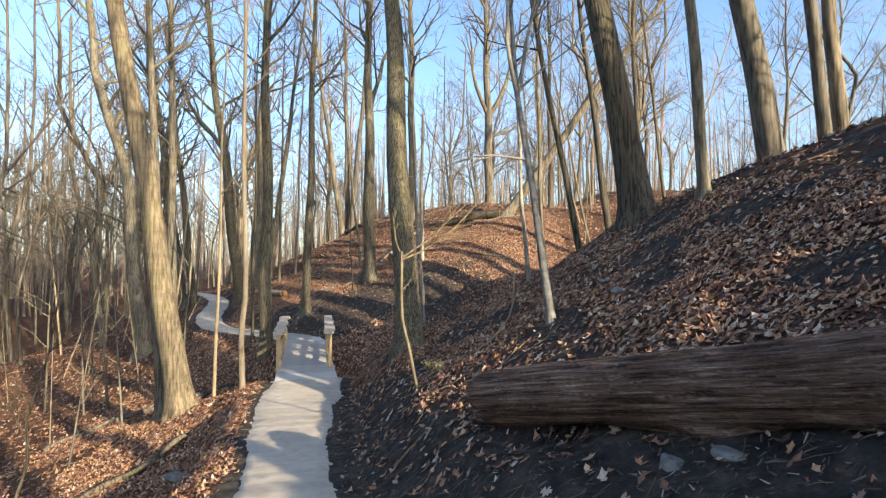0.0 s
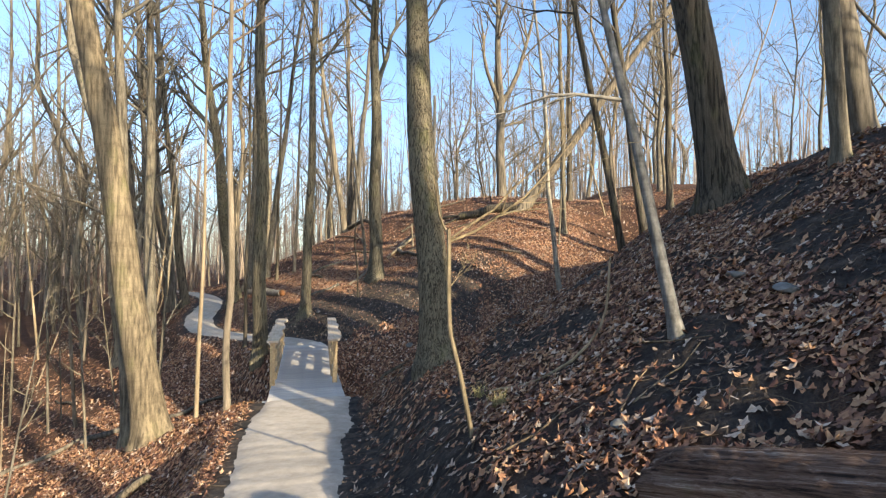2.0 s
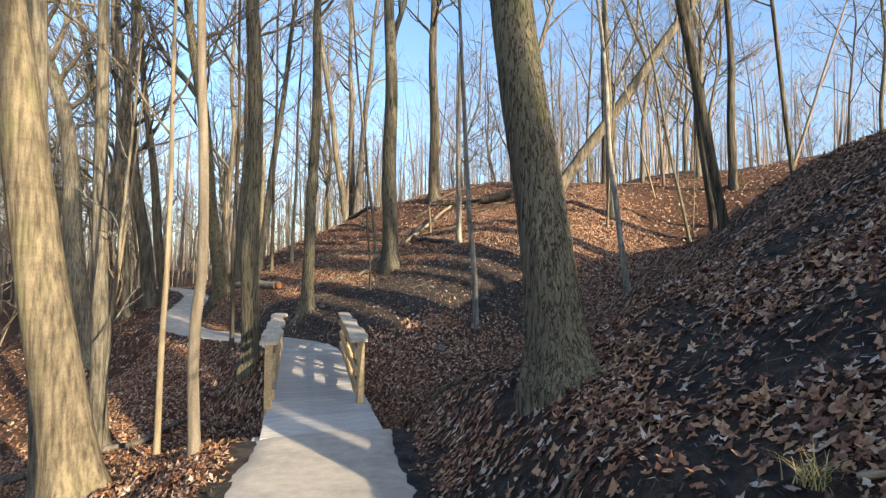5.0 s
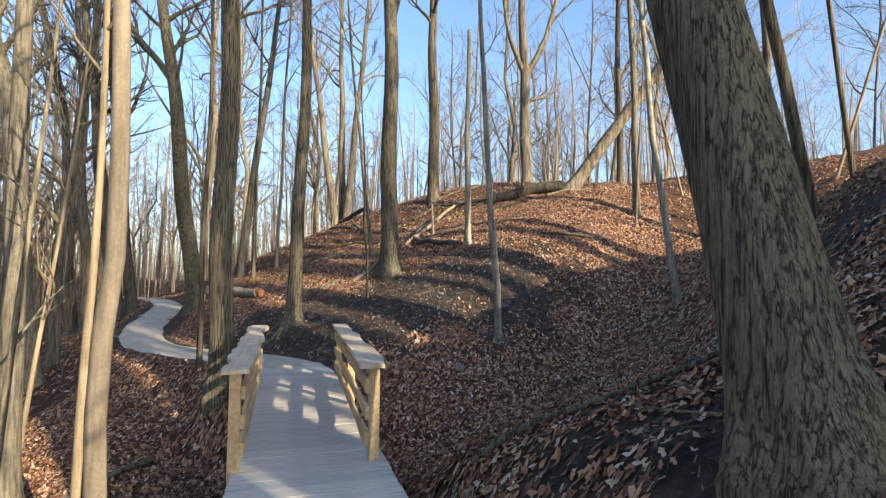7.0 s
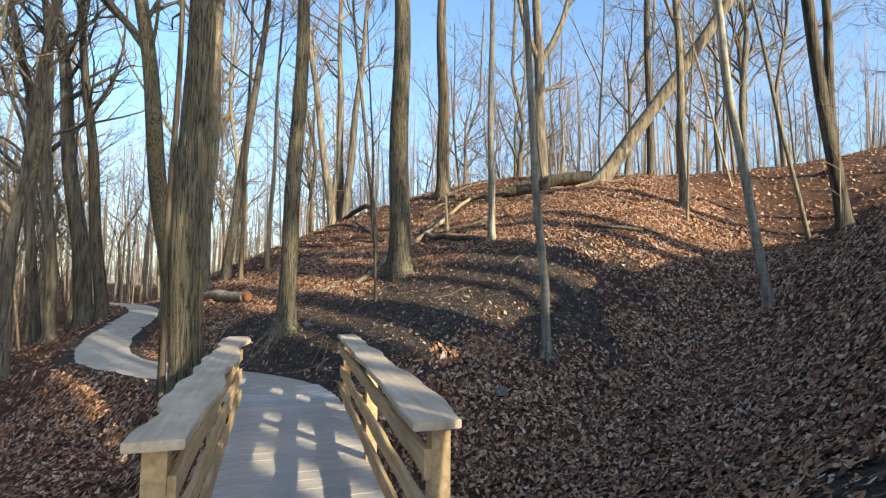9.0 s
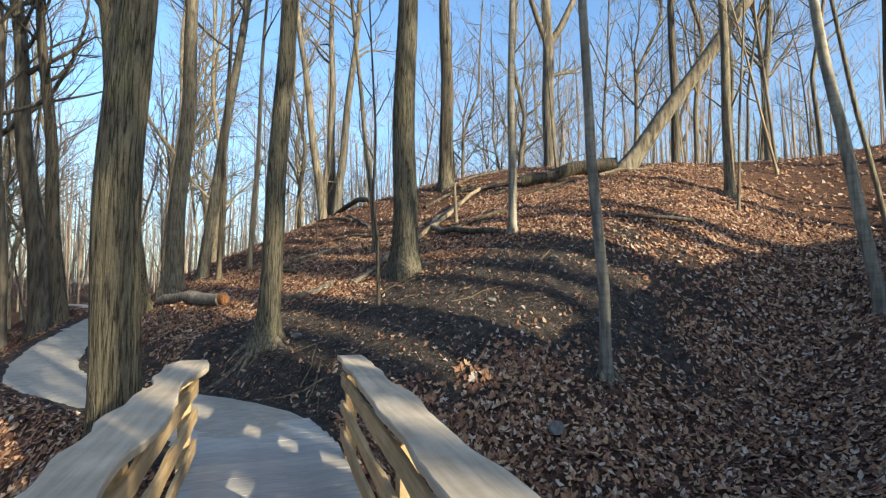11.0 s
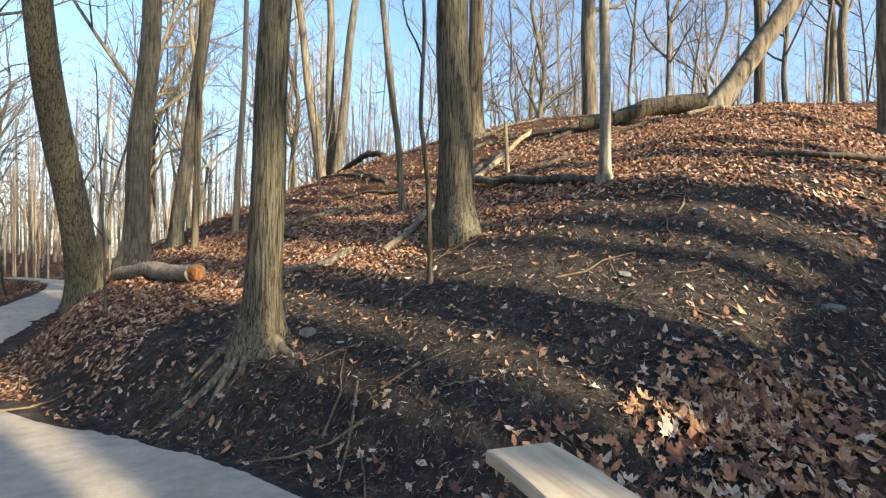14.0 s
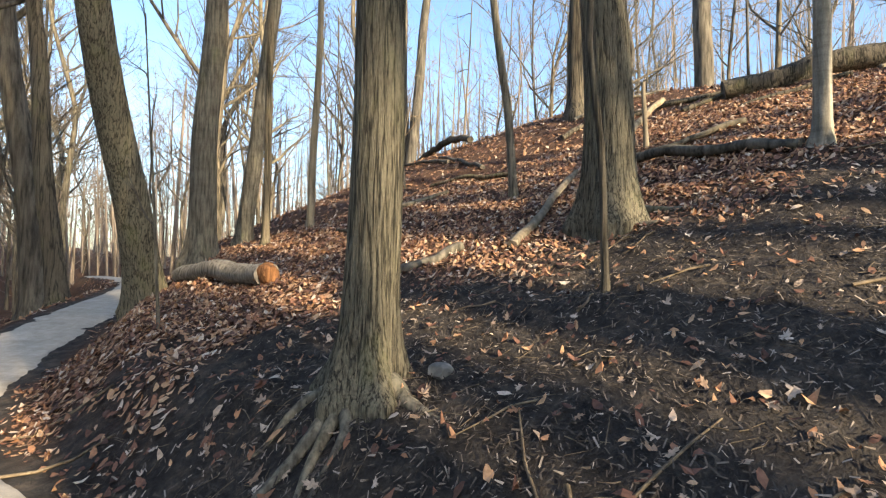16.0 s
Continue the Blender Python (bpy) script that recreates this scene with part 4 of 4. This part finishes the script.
def scatter(n, x0, x1, y0, y1, keep, seed):
    rng = np.random.RandomState(seed)
    xy = np.c_[rng.uniform(x0, x1, n), rng.uniform(y0, y1, n)]
    chance = keep(xy[:, 0], xy[:, 1])
    return xy[rng.rand(n) < chance]


def off_bridge(x, y):
    s, n = x * B_DIR[0] + y * B_DIR[1], x * B_SIDE[0] + y * B_SIDE[1] - 0.12
    return 1 - ((s > S0 - 0.1) & (s < S1 + 0.1) & (abs(n) < 0.72)).astype(float)


def litter_chance(x, y):
    return np.clip(1.05 - 1.05 * bare(x, y), 0.012, 1) * (trail_gap(x, y) > -0.03) * off_bridge(x, y)


near = scatter(84000, -7.5, 4.8, 1.5, 12, litter_chance, 1)
litter("leaf_litter", "brown fallen oak and maple leaves along the footpath", near, 0.078, LEAF, "plain", 11)
mid = scatter(175000, -10.5, 6, 12, 30.5, litter_chance, 2)
litter("leaf_litter", "deep brown fallen leaves filling the hollow", mid, 0.084, LEAF, True, 12)
far = scatter(120000, -30, 14, -8, 46, lambda x, y: litter_chance(x, y) * (1 - ((x > -7.5) & (x < 4.8) & (y > 1.5) & (y < 12)) - ((x > -10.5) & (x < 6) & (y >= 12) & (y < 30.5))), 3)
litter("leaf_litter", "brown leaves over the wooded slopes", far, 0.12, LEAF, True, 13)
pale = scatter(4200, -8, 5, 1.5, 25, lambda x, y: (0.25 + 0.35 * bare(x, y)) * (trail_gap(x, y) > 0.05) * off_bridge(x, y), 4)
litter("leaf_litter", "scattered bleached leaves on dark soil", pale, 0.075, LEAF_PALE, "lobed", 14, 0.02)


chips = scatter(130000, -8, 4.5, 1.5, 26, lambda x, y: (0.04 + 0.62 * bare(x, y)) * (trail_gap(x, y) > 0.02) * off_bridge(x, y), 9)
litter("leaf_crumbs", "short splinters and broken leaf bits on bare soil", chips, 0.048, CRUMBS, "sliver", 15, 0.006)
crumbs = scatter(56000, -7, 1.8, 20, 25.5, lambda x, y: 0.75 * bare(x, y) * (trail_gap(x, y) > 0.02) * off_bridge(x, y), 10)
litter("leaf_crumbs", "dense short splinters over the bare knoll", crumbs, 0.042, CRUMBS, "sliver", 18, 0.004)
rng = np.random.RandomState(51)
heap = np.array([-2.0, 20.6]) + rng.normal(0, 1, (420, 2)) * np.array([0.36, 0.24])
litter("leaf_pile", "loose heap of curled orange-brown leaves", heap, 0.11, LEAF, "lobed", 16, 0.04)
heap = np.array([-3.0, 19.9]) + rng.normal(0, 1, (260, 2)) * np.array([0.4, 0.3])
litter("leaf_pile", "drift of curled brown leaves beside the bridge", heap, 0.11, LEAF, "lobed", 17, 0.03)


# sticks, stones and fallen wood -------------------------------------------
def sticks(name, label, n, x0, x1, y0, y1, seed, length, radius):
    rng = np.random.RandomState(seed)
    s = Soup()
    xy = scatter(n, x0, x1, y0, y1, lambda x, y: (0.3 + 0.7 * bare(x, y)) * (trail_gap(x, y) > 0.1) * off_bridge(x, y), seed)
    for x, y in xy:
        a, l = rng.uniform(0, 6.28), length * rng.uniform(0.4, 1.6)
        t = np.linspace(-0.5, 0.5, 4) * l
        bx, by = x + t * math.cos(a) + rng.normal(0, l * 0.04, 4), y + t * math.sin(a) + rng.normal(0, l * 0.04, 4)
        tube(s, np.c_[bx, by, land(bx, by) + radius + 0.012], radius * rng.uniform(0.6, 1.4) * np.array([1, 0.9, 0.75, 0.5]), 4)
    tagged(new(name, s.mesh(name, TWIG)), label, "twigs", kind="stuff")


sticks("fallen_twigs", "small dry twigs strewn over the soil", 6500, -8, 4.5, 2, 26, 5, 0.17, 0.003)
sticks("fallen_twigs", "dry sticks strewn over the knoll and bank", 420, -9, 6, 3, 33, 6, 0.7, 0.011)


def fallen(points, r0, r1, label, material=BARK_FAR, name="fallen_branch", sides=8, sink=0.3, seed=0, category="branch"):
    """A branch or log lying along points (x, y, height above the ground)."""
    p = resample([(x, y, z) for x, y, z in points], 0.15)
    p[:, 2] += land(p[:, 0], p[:, 1])
    rng = np.random.RandomState(seed + len(p))
    rad = np.linspace(r0, r1, len(p))
    p[:, 2] += rad * (1 - sink)
    o = p[0].copy()
    s = Soup()
    wob = 1 + 0.10 * np.sin(np.linspace(0, 6.28, sides, endpoint=False) * 2 + 1)[None] + 0.05 * rng.normal(0, 1, (len(p), sides))
    tube(s, p - o, rad, sides, wob)
    ob = new(name, s.mesh(name, material))
    ob.location = o
    return tagged(ob, label, category)


fallen([(-5.0, 10.3, 0.02), (-5.4, 9.4, 0.03), (-5.9, 8.4, 0.02), (-6.0, 7.2, 0)], 0.07, 0.045, "dark fallen branch across the lower bank", BARK_DARK)
fallen([(3.2, 29.5, 0.02), (1.8, 30.0, 0.02), (0.3, 30.5, 0.02)], 0.30, 0.24, "thick fallen trunk lying along the hilltop", BARK_DARK, "fallen_log", 14, 0.3, 3, "log")
fallen([(-3.3, 27.7, 0.02), (-2.4, 28.6, 0.25), (-1.2, 29.9, 0.5)], 0.07, 0.05, "pale dead branch propped on the hilltop log", BARK_PALE)
fallen([(-1.9, 30.3, 0), (-2.8, 28.2, 0.1), (-1.2, 25.6, 0)], 0.10, 0.08, "weathered grey branch lying on the slope", BARK_FAR)
fallen([(-4.7, 25.3, 0.0), (-4.1, 26.4, 0.1), (-3.5, 27.4, 0.25)], 0.06, 0.04, "pale dead branch leaning by the oak", BARK_PALE)
bend_log = fallen([(-10.3, 28.5, 0.03), (-8.9, 27.2, 0.05), (-7.9, 26.2, 0.03)], 0.15, 0.17, "short pale weathered log with an orange broken end", BARK_WHITE, "fallen_log", 16, 0.3, 5, "log")
def broken_end(log, at, way, r):
    """Ragged orange heartwood showing at a log's end."""
    rng = np.random.RandomState(12)
    o = np.array(log.location)
    d = np.array(way, float) / np.linalg.norm(way)
    t = np.linspace(0, 1, 5)
    s = Soup()
    tube(s, np.array(at) - o + d * (0.16 * t - 0.03)[:, None], r * (0.96 - 0.35 * t ** 2), 16, 1 + 0.10 * rng.normal(0, 1, (5, 16)))
    part("broken_end", s.mesh("broken_end", CUT_WOOD), log, "orange-brown rotten broken end")


broken_end(bend_log, (-7.9, 26.2, ground_z(-7.9, 26.2) + 0.15), (0.7, -0.71, -0.03), 0.165)
fallen([(-1.9, 13.4, 0.03), (-0.9, 13.3, 0.05), (0.3, 13.0, 0.04)], 0.04, 0.025, "dark branch half buried in leaves", BARK_DARK)
fallen([(-7.9, 43.0, 0.2), (-6.3, 38.5, 0.3), (-5.0, 34.5, 0.2)], 0.16, 0.10, "long fallen trunk along the ridge", BARK_DARK)
fallen([(-5.3, 26.0, 0.02), (-6.6, 24.9, 0.02)], 0.07, 0.05, "fallen branch on the side of the knoll", BARK_FAR)
fallen([(-9.2, 15.0, 0.03), (-7.6, 16.2, 0.05), (-6.9, 17.5, 0.05)], 0.07, 0.04, "pale branch lying in the gully", BARK_FAR)
fallen([(-0.1, 8.2, 0.02), (0.5, 7.75, 0.02), (0.95, 7.6, 0.25), (1.02, 7.5, 0.9)], 0.018, 0.010, "thin bowed branch rising from the bank", BARK_PALE)
for k, (x, y, a, l) in enumerate([(-2.2, 33.5, 0.4, 3.2), (0.4, 31.2, 2.8, 2.6), (-4.8, 31.0, 1.9, 3.4), (3.6, 30.6, 0.3, 2.0), (-5.6, 33.0, 2.2, 3.0), (1.6, 28.6, 2.9, 1.8), (2.6, 24.0, 2.7, 1.6), (-12.5, 19.5, 2.4, 2.4), (-10.5, 14.0, 0.9, 2.0), (-0.6, 30.4, 0.2, 2.2), (0.9, 30.9, 2.6, 2.8), (-2.9, 31.6, 0.6, 2.4), (2.4, 29.0, 0.15, 1.9), (-4.2, 29.6, 2.5, 2.2), (-0.9, 27.4, 2.9, 1.5), (-6.4, 27.6, 2.3, 1.8), (-7.3, 28.8, 0.5, 2.0)]):
    fallen([(x, y, 0.02), (x + 0.5 * l * math.cos(a), y + 0.5 * l * math.sin(a), 0.06), (x + l * math.cos(a), y + l * math.sin(a), 0.02)], 0.06, 0.035, "weathered fallen branch on the leafy slope", (BARK_FAR, BARK_DARK)[k % 2], seed=k)


def rotten_log():
    """The big log by the start of the path, its near end broken, a spur of wood under it."""
    a, b = np.array([0.37, 4.72, 0.46]), np.array([2.95, 1.25, 1.38])
    n, sides = 160, 72
    t = np.linspace(0, 1, n)
    L = np.linalg.norm(b - a)
    rng = np.random.RandomState(8)
    ang = np.linspace(0, 2 * np.pi, sides, endpoint=False)
    r = 0.215 + 0.085 * t + 0.012 * np.sin(9 * t)
    wob = 1 + 0.05 * np.sin(ang * 3 + 1)[None] + 0.05 * np.abs(np.sin(ang[None] * 9 + 2 * np.sin(3 * t)[:, None])) + 0.012 * rng.normal(0, 1, (n, sides))
    end = np.clip(1 - t / 0.03, 0, 1)[:, None]
    wob = wob * (1 - 0.25 * end * (0.5 + 0.5 * np.sin(ang * 4)[None]))
    spur = np.exp(-((t - 0.46) / 0.04) ** 2)[:, None] * np.exp(-((ang[None] - 4.55) / 0.45) ** 2)
    hollow = np.exp(-((t - 0.60) / 0.09) ** 2)[:, None] * np.exp(-((ang[None] - 4.55) / 0.7) ** 2)
    gap = np.exp(-((t - 0.26) / 0.12) ** 2)[:, None] * np.exp(-((ang[None] - 4.6) / 0.6) ** 2)
    wob = wob + 0.62 * spur - 0.36 * hollow - 0.34 * gap
    wob = wob - 0.10 * np.exp(-((ang[None] - 3.55 - 0.1 * np.sin(6 * t)[:, None]) / 0.06) ** 2) - 0.07 * np.exp(-((ang[None] - 2.7 - 0.12 * np.sin(5 * t + 1)[:, None]) / 0.05) ** 2)
    wob = wob + 0.035 * np.sin(ang[None] * 17 + 5 * np.sin(7 * t)[:, None]) * np.sin(9 * t + 1)[:, None]
    s = Soup()
    tube(s, np.c_[t * L, 0.04 * np.sin(4 * t), 0 * t], r, sides, wob)
    ob = new("rotten_log", s.mesh("rotten_log", LOG))
    d = Vector(b - a).normalized()
    side = Vector((0, 0, 1)).cross(d).normalized()
    up = d.cross(side)
    ob.matrix_world = Matrix.Translation(a) @ Matrix((d, side, up)).transposed().to_4x4()
    tagged(ob, "huge dark barkless rotten log lying on the bank", "log")


rotten_log()


def stone(x, y, r, flat, seed, label):
    rng = np.random.RandomState(seed)
    bm = bmesh.new()
    bmesh.ops.create_icosphere(bm, subdivisions=3, radius=1)
    cuts = [(Vector(rng.normal(0, 1, 3)).normalized(), rng.uniform(0.45, 0.8)) for _ in range(9)]
    for v in bm.verts:
        for nrm, k in cuts:
            d = v.co.dot(nrm)
            if d > k:
                v.co -= nrm * (d - k) * 0.9
        v.co = Vector((v.co.x * r, v.co.y * r * 0.75, v.co.z * r * flat)) + noise.noise_vector(v.co * 3) * r * 0.03
    me = bpy.data.meshes.new("stone")
    bm.to_mesh(me)
    bm.free()
    me.materials.append(STONE)
    ob = new("stone", me)
    ob.matrix_world = pose(x, y, ground_z(x, y) + r * flat * 0.25, rng.uniform(-8, 8), rng.uniform(-8, 8), rng.uniform(0, 180))
    tagged(ob, label, "stone")


stone(-4.1, 8.3, 0.22, 0.6, 1, "mossy grey boulder beside the footpath")
stone(-1.68, 19.55, 0.17, 0.6, 2, "greenish grey stone among deep leaves")
stone(2.25, 6.7, 0.17, 0.3, 3, "flat pale slab of stone on the bank")
stone(2.3, 7.6, 0.16, 0.3, 4, "flat pale slab of stone on the bank")
stone(1.45, 2.75, 0.13, 0.3, 5, "flat grey stone below the rotten log")
stone(1.25, 2.9, 0.11, 0.4, 6, "broken grey stone below the rotten log")
stone(-5.45, 22.8, 0.13, 0.5, 7, "grey stone at the foot of the tree")
stone(0.6, 6.0, 0.08, 0.5, 8, "small grey stone on the dark soil")
stone(-0.4, 21.6, 0.12, 0.5, 9, "grey stone in the leaf litter")
stone(-2.0, 22.6, 0.10, 0.5, 10, "pale stone on the bare knoll")
stone(-0.6, 23.4, 0.12, 0.5, 11, "pale stone on the bare knoll")


def tuft(x, y, n, h, seed):
    rng = np.random.RandomState(seed)
    s = Soup()
    for _ in range(n):
        a, l, b = rng.uniform(0, 6.28), h * rng.uniform(0.5, 1.2), rng.uniform(0.2, 1.0)
        t = np.linspace(0, 1, 5)
        ox, oy = rng.normal(0, 0.04, 2)
        p = np.c_[ox + b * l * t ** 1.6 * math.cos(a), oy + b * l * t ** 1.6 * math.sin(a), l * (t - 0.55 * b * t * t)]
        w = 0.004 * (1 - t * 0.9)
        sx, sy = -math.sin(a) * w, math.cos(a) * w
        v = np.vstack([p + np.c_[sx, sy, 0 * t], p - np.c_[sx, sy, 0 * t]])
        k = np.arange(4)
        s.add(v, np.c_[k, k + 1, k + 6, k + 5])
    ob = new("grass_tuft", s.mesh("grass_tuft", GRASS))
    ob.location = (x, y, ground_z(x, y))
    tagged(ob, "dry yellow-green grass tuft on dark soil", "grass")


tuft(-0.05, 7.6, 90, 0.22, 1)
tuft(-0.2, 8.3, 60, 0.2, 2)
tuft(-3.2, 7.2, 50, 0.12, 3)


def roots(host, spec):
    """Surface roots that run out from the foot of a tree."""
    x, y, z0 = host.matrix_world.translation
    for k, (a, l, r) in enumerate(spec):
        t = np.linspace(0.10, 1, 12)
        px = x + l * t * math.cos(a + 0.35 * math.sin(3 * k)) + 0.05 * np.sin(7 * t + 2 * k)
        py = y + l * t * math.sin(a) + 0.05 * np.cos(6 * t + k)
        z = land(px, py) + 0.22 * np.exp(-t * 7) + 0.012 - 0.03 * t
        s = Soup()
        rng = np.random.RandomState(k)
        tube(s, np.c_[px - x, py - y, z - z0], r * (1.2 - t), 9, 1 + 0.10 * rng.normal(0, 1, (12, 9)))
        part("root", s.mesh("root", BARK_SMOOTH), host, "bare grey surface root")


roots(rooted, [(-2.35, 1.2, 0.055), (-2.0, 1.1, 0.045), (-1.7, 0.85, 0.05), (-0.7, 0.62, 0.095), (-2.9, 0.8, 0.05)])
roots(oak, [(-0.3, 1.5, 0.06), (-0.9, 1.1, 0.055), (-2.2, 0.9, 0.055), (-1.6, 0.8, 0.05)])
roots(slender, [(-0.9, 0.6, 0.03), (-1.6, 0.5, 0.03), (-2.4, 0.45, 0.026), (0.2, 0.5, 0.026)])


def loose_leaves():
    """The larger single leaves that lie along the trail."""
    rng = np.random.RandomState(77)
    shapes = []
    for k in range(5):
        o = leaf_outline("lobed") * rng.uniform(0.85, 1.1, 2)
        p = np.vstack([[0, 0], o]) * 0.12
        c1, c2 = rng.normal(1.5, 2.5, 2)
        z = c1 * p[:, 0] ** 2 + c2 * p[:, 1] ** 2 + rng.normal(0, 0.004, len(p))
        s = Soup()
        s.add(np.c_[p, z], [(0, 1 + a, 1 + (a + 1) % len(o)) for a in range(len(o))])
        shapes.append(s.mesh("leaf", (LEAF_PALE, LEAF, LEAF_PALE)[k % 3], False))
    a = scatter(400, -0.9, 2.2, 3.0, 9.5, lambda x, y: 0.15 + 0.3 * bare(x, y), 21)[:90]
    b = scatter(500, -7.0, 0.5, 20.2, 24.5, lambda x, y: 0.15 + 0.4 * bare(x, y), 22)[:130]
    for k, (x, y) in enumerate(np.vstack([a, b])):
        if trail_gap(np.array([x]), np.array([y]))[0] < 0.03 or not off_bridge(x, y):
            continue
        ob = part("leaf", shapes[k % 5], ground)
        ob.matrix_basis = pose(x, y, ground_z(x, y) + 0.03, rng.normal(0, 14), rng.normal(0, 14), rng.uniform(0, 360)) @ Matrix.Scale(rng.uniform(0.4, 0.85), 4)


loose_leaves()
